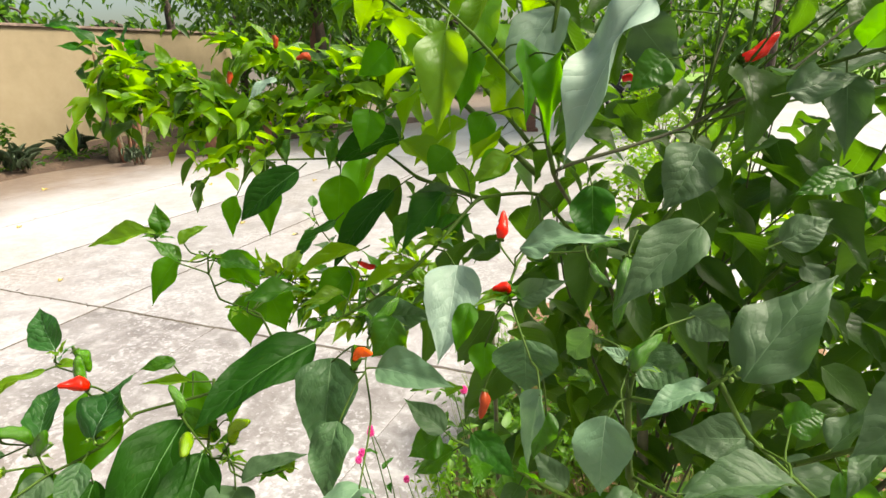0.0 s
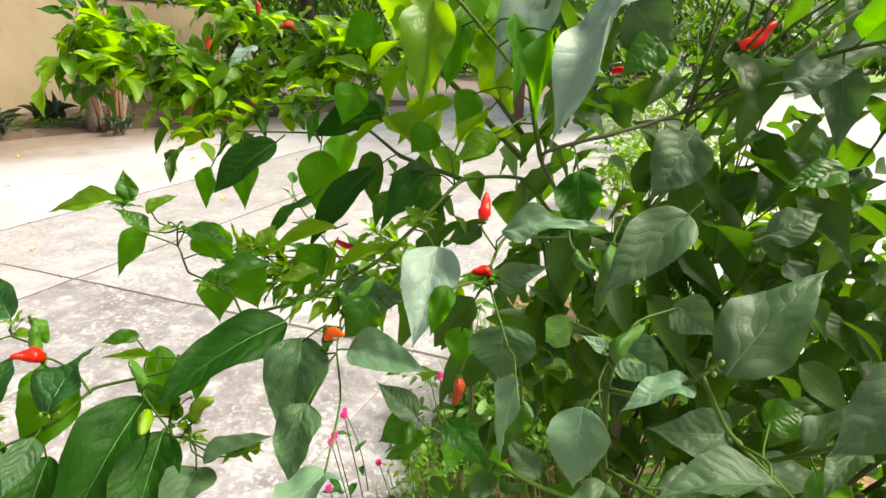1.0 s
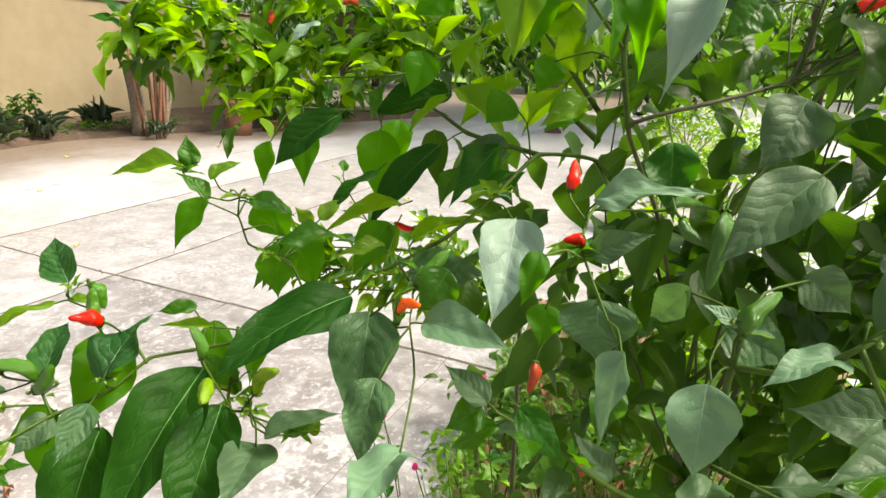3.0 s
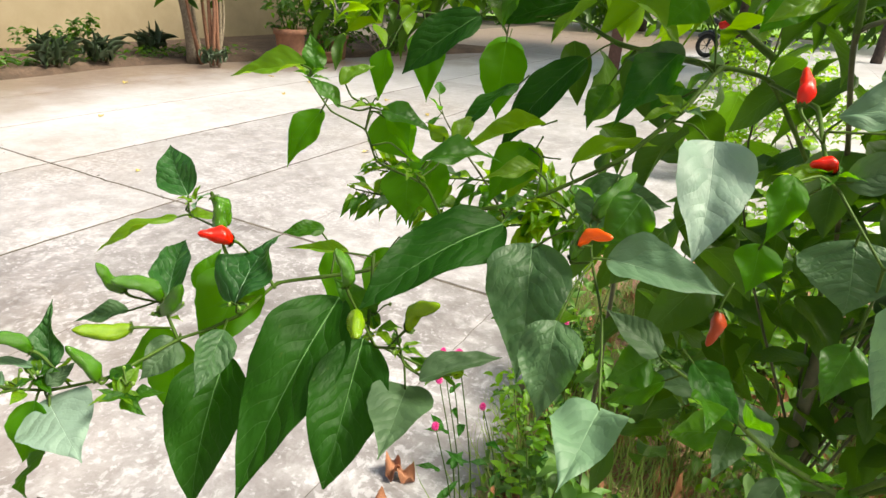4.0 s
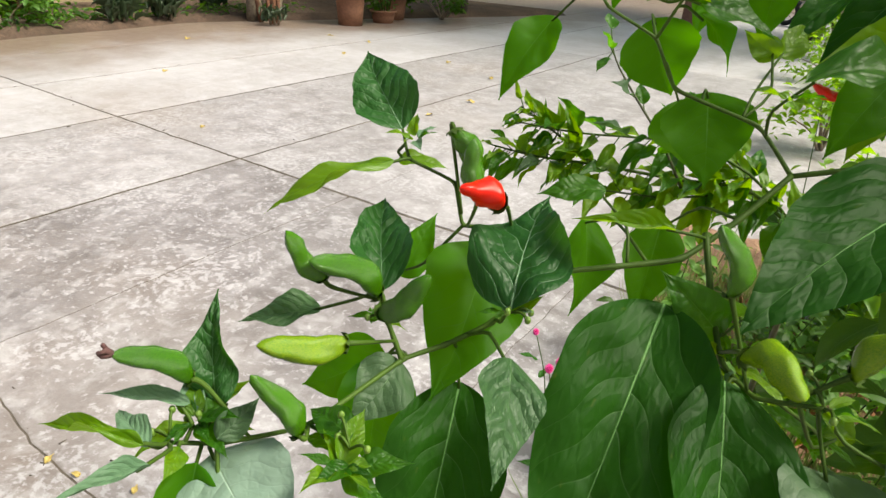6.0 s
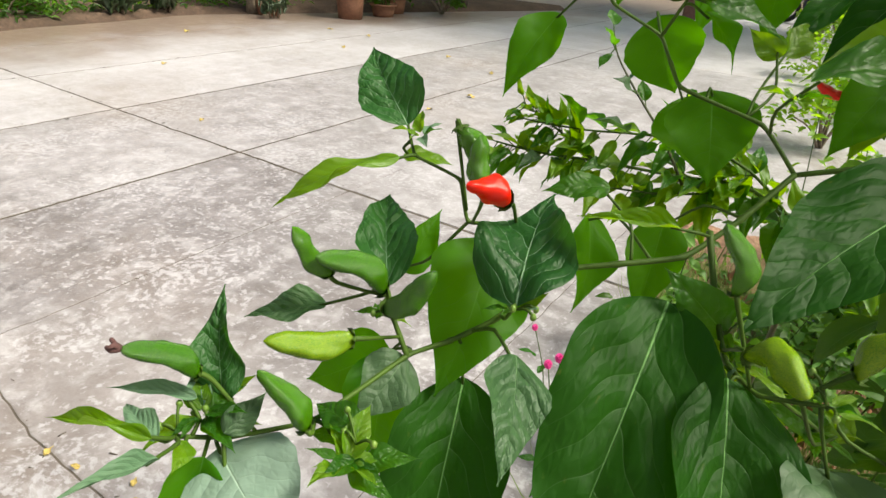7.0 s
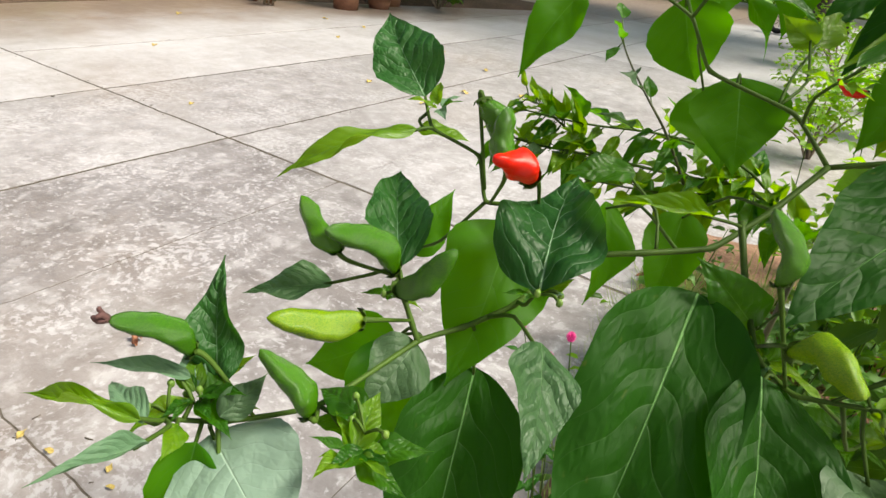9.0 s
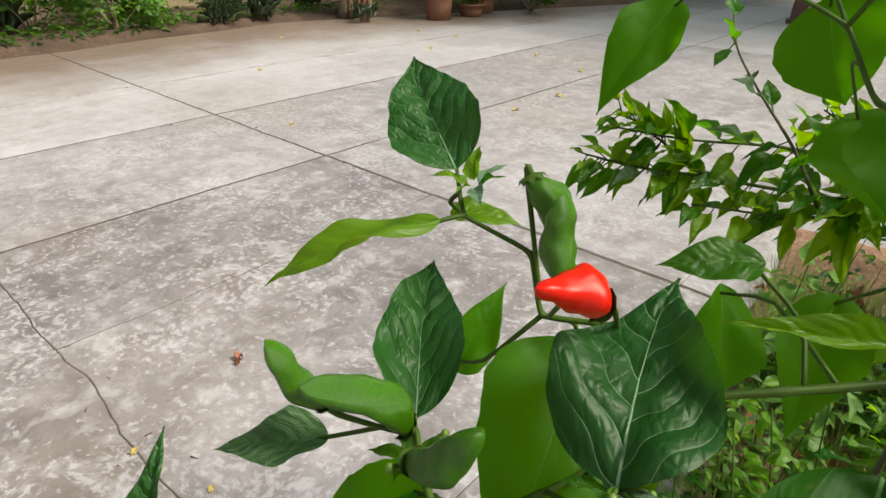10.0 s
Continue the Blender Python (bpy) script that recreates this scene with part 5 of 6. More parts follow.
wall = thing("wall_west", "cream plastered garden wall with a brown coping", "wall", WALL, kind="structure")
bm = bmesh.new()
box(bm, -0.22, 0, -14, 6.0, -0.05, 2.16)
part("wall_body", finish(bm, "wall_body", PLASTER, False), wall)
bm = bmesh.new()
box(bm, -0.27, 0.05, -14, 6.05, 2.163, 2.215, 0.01)
part("coping", finish(bm, "coping", CAP, False), wall, "brown coping")
# Unseen wall and overhang, added to cut sky light on the near ground.
sky_blocker = thing("wall_south", "unseen white wall added to hold back sky light", "wall", pose(0, -1.35, 0, 0, 0, -6.6), kind="structure")
bm = bmesh.new()
box(bm, -9.5, 7.0, -0.25, 0.0, -0.05, 2.8)
part("wall_body", finish(bm, "wall_body", WHITEWASH, False), sky_blocker)
bm = bmesh.new()
box(bm, -9.8, 7.3, -0.4, 0.35, 2.803, 2.93, 0.01)
part("eave", finish(bm, "eave", CAP, False), sky_blocker, "unseen overhang added to dim the near ground")
# ---- planting strip along the wall ----
bm = bmesh.new()
line_in, line_out = [], []
for k in range(41):
    y = -6 + 20 * k / 40
    front = -7.75 + 0.12 * noise.noise(Vector((y, 0, 0))) if y < 6.8 else -7.75 + (y - 6.8) * 0.5
    line_in.append(bm.verts.new((-9.9, y, 0.12)))
    line_out.append((bm.verts.new((front - 0.25, y, 0.09 + 0.03 * noise.noise(Vector((y * 3, 1, 0))))), bm.verts.new((front, y, -0.03))))
for k in range(40):
    bm.faces.new((line_in[k], line_out[k][0], line_out[k + 1][0], line_in[k + 1]))
    bm.faces.new((line_out[k][0], line_out[k][1], line_out[k + 1][1], line_out[k + 1][0]))
strip = part("planting_strip", finish(bm, "planting_strip", STRIP_SOIL), None)
tagged(strip, "planting strip of red-brown soil along the wall", "soil bed", kind="structure")


def strap_plant(x, y, height, seed):
    rng = random.Random(seed)
    ob = thing("strap_leaf_plant", "dark purple-green rosette of stiff strap leaves in the soil strip", "plant", pose(x, y, 0.06), "strap plants by the wall")
    bm = bmesh.new()
    uv = bm.loops.layers.uv.verify()
    for k in range(44):
        a = rng.uniform(0, 2 * math.pi)
        tilt = rng.uniform(0.2, 1.35)
        base = Vector((0.16 * rng.uniform(-1, 1), 0.16 * rng.uniform(-1, 1), rng.uniform(0.0, 0.55) * height * 0.7))
        grow = Vector((math.cos(a) * math.sin(tilt), math.sin(a) * math.sin(tilt), math.cos(tilt)))
        length = height * rng.uniform(0.5, 0.9)
        blade(bm, leaf_matrix(base, base + grow * length, 0.036, (0.1, 0.1, 1) if tilt > 0.3 else (math.cos(a), math.sin(a), 0.2)), 5, 2, arch=rng.uniform(0, 0.16), fold=0.5, peak=0.3, point=0.9, uv=uv)
    stuff("leaves", bm, LEAF_DARK, ob)
    bm = bmesh.new()
    for k in range(3):
        tube(bm, [(0.05 * k - 0.05, 0.03 * k, -0.05), (0.06 * k - 0.06, 0.04 * k, height * 0.45)], 0.02, 0.014, 6, 2)
    part("stalk", finish(bm, "stalk", BARK, True), ob)
    return ob


for x, y, h, sd in ((-8.0, 5.68, 0.46, 1), (-8.0, 6.44, 0.42, 2), (-8.3, 7.61, 0.46, 3), (-8.9, 3.2, 0.6, 5), (-6.85, 7.45, 0.24, 7)):
    strap_plant(x, y, h, sd)


def bush(name, label, x, y, radius, height, count, size, seed, mat=LEAF_LIT, base=0.05):
    rng = random.Random(seed)
    ob = thing(name, label, "bush", pose(x, y, base))
    bm = bmesh.new()
    uv = bm.loops.layers.uv.verify()
    spots = []
    clumps = [(rng.uniform(-0.7, 0.7) * radius, rng.uniform(-0.7, 0.7) * radius, rng.uniform(0.25, 0.9) * height, rng.uniform(0.25, 0.5) * radius) for k in range(9)]
    for k in range(count):
        cx, cy, cz, cr = rng.choice(clumps)
        d = Vector((rng.gauss(0, 1), rng.gauss(0, 1), rng.gauss(0, 1))).normalized() * cr * rng.uniform(0.5, 1.0)
        spots.append((cx + d.x, cy + d.y, max(0.04, cz + d.z)))
    scatter_leaves(bm, uv, rng, spots, size, 0.5, 3, 2, 0.3)
    stuff("crown", bm, mat, ob)
    bm = bmesh.new()
    for cx, cy, cz, cr in clumps:
        tube(bm, [(0.02 * rng.uniform(-1, 1), 0.02, -0.08), (cx * 0.4, cy * 0.4, cz * 0.5), (cx, cy, cz)], 0.012, 0.004, 5, 3)
    stuff("branchwork", bm, BARK, ob)
    return ob


bush("leafy_bush", "light green leafy bush by the wall", -8.4, 4.4, 0.6, 0.8, 700, (0.07, 0.13), 31, LEAF_LOW)
bush("leafy_bush", "dark green shrub by the wall", -8.75, 3.55, 0.65, 0.8, 600, (0.08, 0.14), 37, LEAF_MASS)
bush("leafy_bush", "dark green shrub by the wall", -8.9, 5.0, 0.6, 0.7, 500, (0.08, 0.14), 38, LEAF_MASS)
bush("leafy_bush", "dark green shrub by the wall", -9.0, 6.6, 0.5, 0.55, 350, (0.08, 0.14), 39, LEAF_MASS)
bush("leafy_bush", "dark green shrub beside the clay pots", -6.9, 10.2, 0.8, 1.1, 600, (0.09, 0.16), 40, LEAF_MASS)
bush("leafy_bush", "dark green shrub beside the clay pots", -5.6, 10.6, 0.7, 0.9, 500, (0.08, 0.14), 32, LEAF_MASS)
bush("leafy_bush", "yellow-green shrub on the sunny side", 1.1, 6.6, 0.6, 0.7, 500, (0.06, 0.11), 33)
bush("leafy_bush", "yellow-green shrub on the sunny side", 0.45, 5.4, 0.5, 0.55, 420, (0.05, 0.1), 34)


bush("leafy_bush", "yellow-green flowering weeds in the sun", 0.85, 8.6, 0.8, 0.75, 700, (0.06, 0.11), 35)
bush("leafy_bush", "yellow-green flowering weeds in the sun", 1.0, 11.0, 0.9, 0.8, 700, (0.07, 0.12), 36)


rng = random.Random(55)
bm = bmesh.new()
uv = bm.loops.layers.uv.verify()
spots = []
for k in range(700):
    y = rng.uniform(2.2, 8.6)
    front = -7.95 if y < 6.8 else -7.95 + (y - 6.8) * 0.5
    spots.append((front - abs(rng.gauss(0, 0.5)), y, 0.08 + rng.uniform(0.0, 0.16)))
scatter_leaves(bm, uv, rng, spots, (0.07, 0.16), 0.4, 3, 2, 0.1)
cover = stuff("ground_cover", bm, LEAF_MASS, None)
tagged(cover, "low dark green ground cover in the soil strip", "ground cover", kind="stuff")


bush("hedge_bush", "light green hedge beyond the garden wall", -13.2, 7.6, 1.5, 3.1, 900, (0.14, 0.26), 45, LEAF_LOW)
bush("hedge_bush", "light green hedge beyond the garden wall", -13.6, 11.0, 1.6, 3.2, 900, (0.14, 0.26), 46, LEAF_LOW)


def clump_palm(x, y, seed, height=1.9, label="clump of reddish leaf stalks with broad green leaves"):
    rng = random.Random(seed)
    ob = thing("broadleaf_clump", label, "plant", pose(x, y, 0.05))
    part("trunk", tube_mesh("trunk", [(-0.25, -0.1, -0.05), (-0.24, -0.1, 0.5), (-0.3, -0.12, 1.0)], 0.1, 0.07, BARK, 10, 3, 0.05), ob, "pale grey trunk")
    for k in range(11):
        a = rng.uniform(0, 2 * math.pi)
        top = Vector((0.36 * math.cos(a) + rng.uniform(-0.16, 0.16), 0.36 * math.sin(a) + rng.uniform(-0.16, 0.16), height * rng.uniform(0.55, 0.95)))
        foot = Vector((0.16 * math.cos(a) + 0.05, 0.16 * math.sin(a), -0.05))
        part("leaf_stalk", tube_mesh("leaf_stalk", [foot, foot.lerp(top, 0.5) + Vector((0.05 * math.sin(3 * k), 0.05 * math.cos(2 * k), 0)), top], 0.036, 0.013, TERRACOTTA if k % 3 else BARK, 7, 3), ob)
        grow = Vector((math.cos(a), math.sin(a), rng.uniform(-0.5, 0.6))).normalized()
        m = leaf_matrix(top, top + grow * rng.uniform(0.45, 0.75), rng.uniform(0.26, 0.38), (rng.uniform(-0.4, 0.4), -0.5, 1))
        part("leaf", LEAF_SHAPES[k % 10], ob, place=m)
    bm = bmesh.new()
    uv = bm.loops.layers.uv.verify()
    spots = [(rng.uniform(-0.45, 0.45), rng.uniform(-0.4, 0.4), rng.uniform(0.85, 1.0) * height * rng.uniform(0.55, 1)) for k in range(70)]
    scatter_leaves(bm, uv, rng, spots, (0.18, 0.36), 0.45, 4, 2, 0.5)
    stuff("leaves", bm, LEAF_MASS, ob)
    return ob


clump_palm(-7.2, 7.75, 3)
clump_palm(-9.0, 5.05, 4, 2.2)


def pot(x, y, r, h, seed, label):
    ob = thing("clay_pot", label, "plant pot", pose(x, y, 0.0))
    bm = bmesh.new()
    prof = [(0.78 * r, 0.0), (0.86 * r, h * 0.4), (0.95 * r, h * 0.84), (1.06 * r, h * 0.85), (1.08 * r, h * 0.99), (0.98 * r, h), (0.92 * r, h * 0.9)]
    rings = [[bm.verts.new((rr * math.cos(2 * math.pi * k / 20), rr * math.sin(2 * math.pi * k / 20), z)) for k in range(20)] for rr, z in prof]
    for p0, p1 in zip(rings, rings[1:]):
        for k in range(20):
            bm.faces.new((p0[k], p0[(k + 1) % 20], p1[(k + 1) % 20], p1[k]))
    bm.faces.new(rings[0][::-1])
    part("body", finish(bm, "body", TERRACOTTA), ob)
    bm = bmesh.new()
    bmesh.ops.create_circle(bm, cap_ends=True, segments=20, radius=0.93 * r, matrix=Matrix.Translation((0, 0, h * 0.9)))
    part("soil", finish(bm, "soil", SOIL), ob)
    rng = random.Random(seed)
    bm = bmesh.new()
    uv = bm.loops.layers.uv.verify()
    scatter_leaves(bm, uv, rng, [(rng.gauss(0, r * 0.8), rng.gauss(0, r * 0.8), h * 0.95 + abs(rng.gauss(0.25, 0.2))) for k in range(60)], (0.12, 0.26), 0.4, 4, 2, 0.2)
    stuff("plant_leaves", bm, LEAF_MASS, ob)
    bm = bmesh.new()
    for k in range(5):
        tube(bm, [(0.03 * k - 0.06, 0.02 * k, h * 0.85), (0.08 * k - 0.16, 0.05 * k - 0.1, h + 0.45)], 0.012, 0.006, 5, 2)
    part("plant_stalks", finish(bm, "plant_stalks", STEM), ob)
    return ob


pot(-6.2, 8.55, 0.25, 0.58, 1, "tall weathered clay pot with a leafy plant")
pot(-6.25, 9.9, 0.28, 0.42, 2, "squat orange clay pot with a leafy plant")
pot(-6.05, 9.3, 0.22, 0.2, 3, "low pale clay pot at the end of the strip")


def tree(x, y, height, crown_r, crown_z, seed, count=900, trunk_r=0.14, size=(0.16, 0.3), label="dark-leaved shade tree over the yard", lean=(0, 0)):
    rng = random.Random(seed)
    ob = thing("shade_tree", label, "tree", pose(x, y, 0))
    part("trunk", tube_mesh("trunk", [(0, 0, -0.1), (0.05, 0.03, height * 0.35), (-0.04, 0, height * 0.7)], trunk_r, trunk_r * 0.55, BARK_DARK, 10, 5, 0.05), ob)
    top = Vector((-0.04, 0, height * 0.68))
    spots = []
    for k in range(9):
        a = 2 * math.pi * k / 9 + rng.uniform(-0.3, 0.3)
        end = Vector((crown_r * 0.75 * math.cos(a) + lean[0], crown_r * 0.75 * math.sin(a) + lean[1], crown_z + rng.uniform(0.1, 1.2)))
        part("limb", tube_mesh("limb", [top * rng.uniform(0.75, 1), top.lerp(end, 0.5) + Vector((0, 0, 0.35)), end], trunk_r * 0.4, 0.02, BARK_DARK, 6, 4, 0.05), ob)
        for j in range(count // 9):
            s = rng.uniform(0.3, 1.15)
            d = Vector((rng.gauss(0, 0.5), rng.gauss(0, 0.5), rng.gauss(0, 0.32)))
            q = top.lerp(end, s) + d * crown_r * 0.34
            q.z = max(q.z, crown_z - 0.25 + 0.35 * math.sin(3 * a + 5 * s))
            spots.append(q)
    bm = bmesh.new()
    uv = bm.loops.layers.uv.verify()
    scatter_leaves(bm, uv, rng, spots, size, 0.36, 3, 2, 0.9)
    stuff("crown", bm, LEAF_MASS, ob)
    return ob


tree(-5.7, 11.6, 4.6, 3.2, 2.2, 51, 4200)
# Unseen crown, leaned over so that its shade falls on the far yard.
tree(0.7, 14.2, 6.2, 5.2, 3.3, 52, 6400, size=(0.25, 0.42), lean=(-1.5, -0.7))
tree(-10.8, 13.5, 5.5, 3.2, 2.9, 53, 900)
tree(4.5, 20.0, 6.0, 3.6, 2.2, 54, 900, label="tree at the far side of the yard")
for k in range(14):
    a = radians(-62 + 9.5 * k)
    d = 30 + 6 * math.sin(3.1 * k)
    tree(d * math.sin(a), d * math.cos(a), 6 + 1.5 * math.sin(k * 2.0), 4.6, 0.8, 60 + k, 900, 0.2, (0.5, 0.9), "distant tree beyond the yard")

# far lawn and porch post
bm = bmesh.new()
for k in range(24):
    for j in range(4):
        x0, y0 = -12 + 1.5 * k, 33 + 3 * j
        box(bm, x0, x0 + 1.5, y0, y0 + 3, -0.06, 0.03 + 0.01 * math.sin(k + j))
lawn = part("lawn", finish(bm, "lawn", LAWN, False), None)
tagged(lawn, "sunny lawn beyond the yard", "lawn", kind="structure")
post = thing("porch_post", "brown painted square post standing on the yard", "post", pose(-1.42, 12.0, 0, 0, 0, 10))
bm = bmesh.new()
box(bm, -0.11, 0.11, -0.11, 0.11, 0.06, 3.0, 0.01)
part("shaft", finish(bm, "shaft", POSTPAINT, False), post)
bm = bmesh.new()
box(bm, -0.16, 0.16, -0.16, 0.16, -0.02, 0.06, 0.01)
part("foot", finish(bm, "foot", POSTPAINT, False), post)
post2 = copy_thing(post, pose(-5.95, 12.0, 0, 0, 0, 10))
tagged(post2, "brown painted square post beside the shrub", "post")

# parked motorbike in the shade
def motorbike(x, y, turn):
    ob = thing("motorbike", "black parked motorbike with a red tank in the shade", "motorbike", pose(x, y, 0, 0, 0, turn))

    def ring(bm, r, w, y0, z0, sides=28):
        loops = []
        for i in range(sides):
            a = 2 * math.pi * i / sides
            c = Vector((0, y0 + r * math.cos(a), z0 + r * math.sin(a)))
            out = Vector((0, math.cos(a), math.sin(a)))
            loops.append([bm.verts.new(c + out * w * math.cos(b) + Vector((w * math.sin(b), 0, 0))) for b in (2 * math.pi * j / 8 for j in range(8))])
        for i in range(sides):
            l0, l1 = loops[i], loops[(i + 1) % sides]
            for j in range(8):
                bm.faces.new((l0[j], l0[(j + 1) % 8], l1[(j + 1) % 8], l1[j]))

    for y0 in (-0.62, 0.62):
        bm = bmesh.new()
        ring(bm, 0.24, 0.05, y0, 0.29)
        tyre = part("wheel", finish(bm, "wheel", RUBBER), ob)
        bm = bmesh.new()
        ring(bm, 0.19, 0.014, y0, 0.29)
        for i in range(8):
            a = 2 * math.pi * i / 8
            tube(bm, [(0, y0, 0.29), (0, y0 + 0.19 * math.cos(a), 0.29 + 0.19 * math.sin(a))], 0.008, 0.006, 5, 1)
        part("rim", finish(bm, "rim", METAL_DARK), tyre, "dark metal rim")
        part("mudguard", tube_mesh("mudguard", [(0, y0 - 0.26, 0.5), (0, y0, 0.62), (0, y0 + 0.26, 0.5)], 0.05, 0.05, METAL_DARK, 8, 4), ob)
    part("engine", tube_mesh("engine", [(0, -0.3, 0.38), (0, 0.0, 0.42), (0, 0.28, 0.45)], 0.14, 0.12, METAL_DARK, 10, 3), ob)
    part("tank", tube_mesh("tank", [(0, 0.02, 0.78), (0, 0.2, 0.83), (0, 0.4, 0.78)], 0.12, 0.09, RED, 12, 4), ob, "red fuel tank")
    part("seat", tube_mesh("seat", [(0, 0.0, 0.78), (0, -0.3, 0.78), (0, -0.66, 0.84)], 0.1, 0.08, RUBBER, 10, 4), ob)
    part("fork", tube_mesh("fork", [(0, 0.62, 0.29), (0, 0.5, 0.7), (0, 0.42, 1.0)], 0.03, 0.025, METAL_DARK, 8, 2), ob)
    part("handlebar", tube_mesh("handlebar", [(-0.34, 0.3, 1.02), (-0.14, 0.42, 1.0), (0.14, 0.42, 1.0), (0.34, 0.3, 1.02)], 0.016, 0.016, METAL_DARK, 8, 4), ob)
    part("headlamp", tube_mesh("headlamp", [(0, 0.44, 0.9), (0, 0.56, 0.88)], 0.05, 0.09, METAL_DARK, 12, 1), ob)
    return ob


motorbike(0.75, 17.0, 68)

# ---- undergrowth in the garden bed ----
def soil_height(x, y):
    edge = min(x - X0, X1 - x, y - Y0, Y1 - y)
    return 0.04 * max(0.0, min(1, edge / 0.18))


rng = random.Random(900)
bm = bmesh.new()
uv = bm.loops.layers.uv.verify()
for k in range(10500):
    x, y = rng.uniform(-0.29, 1.0), rng.uniform(0.7, 2.7)
    if math.hypot(x - 0.5, y - 1.95) < 0.2 or noise.noise(Vector((x * 3, y * 3, 9))) < -0.05 and k % 3:
        continue
    z = soil_height(x, y) - 0.01
    a, lean = rng.uniform(0, 2 * math.pi), rng.uniform(0.2, 1.7)
    length = rng.uniform(0.07, 0.27)
    grow = Vector((math.cos(a) * lean, math.sin(a) * lean, 1)).normalized()
    blade(bm, leaf_matrix((x, y, z), Vector((x, y, z)) + grow * length, 0.005, (math.cos(a), math.sin(a), 0.5)), 4, 1, arch=0.12, fold=0, curl=0.15, peak=0.2, point=0.8, uv=uv)
grass = stuff("grass", bm, GRASS, None)
tagged(grass, "thin sunny grass in the garden bed", "grass", kind="stuff")

for k in range(240):
    x, y = rng.uniform(-0.22, 1.0), rng.uniform(0.62, 2.4)
    h = rng.uniform(0.1, 0.5)
    if math.hypot(x - 0.5, y - 1.95) < 0.26 or noise.noise(Vector((x * 3.5, y * 3.5, 2))) < 0.06:
        continue
    weed = thing("weed", "low leafy weed growing in the garden bed", "weed", pose(x, y, soil_height(x, y) - 0.01), "weeds in the garden bed")
    bm = bmesh.new()
    lx, ly = rng.uniform(-0.1, 0.1), rng.uniform(-0.1, 0.1)
    tube(bm, [(0, 0, -0.01), (lx * 0.4, ly * 0.4, h * 0.5), (lx, ly, h)], 0.003, 0.0015, 5, 3)
    part("stalk", finish(bm, "stalk", STEM), weed)
    bm = bmesh.new()
    uv = bm.loops.layers.uv.verify()
    spots = []
    for j in range(rng.randrange(40, 75)):
        s = rng.uniform(0.25, 1.02)
        spots.append((lx * s + rng.gauss(0, 0.035), ly * s + rng.gauss(0, 0.035), h * s))
    scatter_leaves(bm, uv, rng, spots, (0.015, 0.05) if k % 3 else (0.04, 0.08), 0.42, 5, 2, 0.2)
    stuff("leaves", bm, (LEAF_LOW, LEAF_MASS, LEAF_LIT)[k % 3], weed)

for k in range(55):
    x, y = rng.uniform(0.15, 1.15), rng.uniform(1.5, 3.15)
    h = rng.uniform(0.45, 0.95)
    weed = thing("weed", "tall sunlit yellow-green weed in the garden bed", "weed", pose(x, y, soil_height(x, y) - 0.01), "weeds in the garden bed")
    bm = bmesh.new()
    lx, ly = rng.uniform(-0.12, 0.12), rng.uniform(-0.1, 0.1)
    tube(bm, [(0, 0, -0.01), (lx * 0.4, ly * 0.4, h * 0.5), (lx, ly, h)], 0.003, 0.0015, 5, 3)
    part("stalk", finish(bm, "stalk", STEM), weed)
    bm = bmesh.new()
    uv = bm.loops.layers.uv.verify()
    spots = []
    for j in range(rng.randrange(26, 46)):
        s = rng.uniform(0.2, 1.02)
        spots.append((lx * s + rng.gauss(0, 0.03), ly * s + rng.gauss(0, 0.03), h * s))
    scatter_leaves(bm, uv, rng, spots, (0.035, 0.075), 0.45, 5, 2, 0.1)
    stuff("leaves", bm, LEAF_LIT, weed)

# globe flowers on thin stalks
for x, y, z in ((-0.495, 1.47, 0.316), (-0.333, 1.065, 0.55), (-0.336, 1.03, 0.43), (-0.30, 1.05, 0.62), (-0.108, 1.14, 0.70), (-0.36, 1.10, 0.50), (-0.28, 1.2, 0.38)):
    fl = thing("globe_flower", "small magenta globe flower on a thin stalk", "flower", pose(x, y, 0), "magenta globe flowers")
    part("stalk", tube_mesh("stalk", [(0.06, 0.03, -0.02), (0.04, 0.02, z * 0.5), (0, 0, z)], 0.0022, 0.0012, STEM, 5, 4), fl)
    bm = bmesh.new()
    for k in range(60):
        t, a = math.acos(1 - 2 * (k + 0.5) / 60), 2.399963 * k
        d = Vector((math.sin(t) * math.cos(a), math.sin(t) * math.sin(a), 1.15 * math.cos(t)))
        tube(bm, [Vector((0, 0, z)) + d * 0.003, Vector((0, 0, z)) + d * 0.0095], 0.0022, 0.0006, 4, 1)
    part("flower_head", finish(bm, "flower_head", PETAL, False), fl, "magenta flower head")
    for j in range(3):
        s = 0.3 + 0.2 * j
        a = 2.2 * j + x * 40
        q = Vector((0.05 * (1 - s), 0.025 * (1 - s), z * s))
        part("leaf", LEAF_SHAPES[j], fl, place=leaf_matrix(q, q + Vector((math.cos(a), math.sin(a), 0.2)) * 0.06, 0.02, (0, 0, 1)))

# fallen leaves, litter and scraps
def fallen(x, y, size, shapes, turn, label, z=0.0):
    ob = new("fallen_leaf", shapes)
    ob.matrix_world = pose(x, y, z + 0.004, 3, -4, turn) @ Matrix.Diagonal((size * 0.5, size, size * 0.9, 1))
    return tagged(ob, label, "leaf", "fallen leaves")


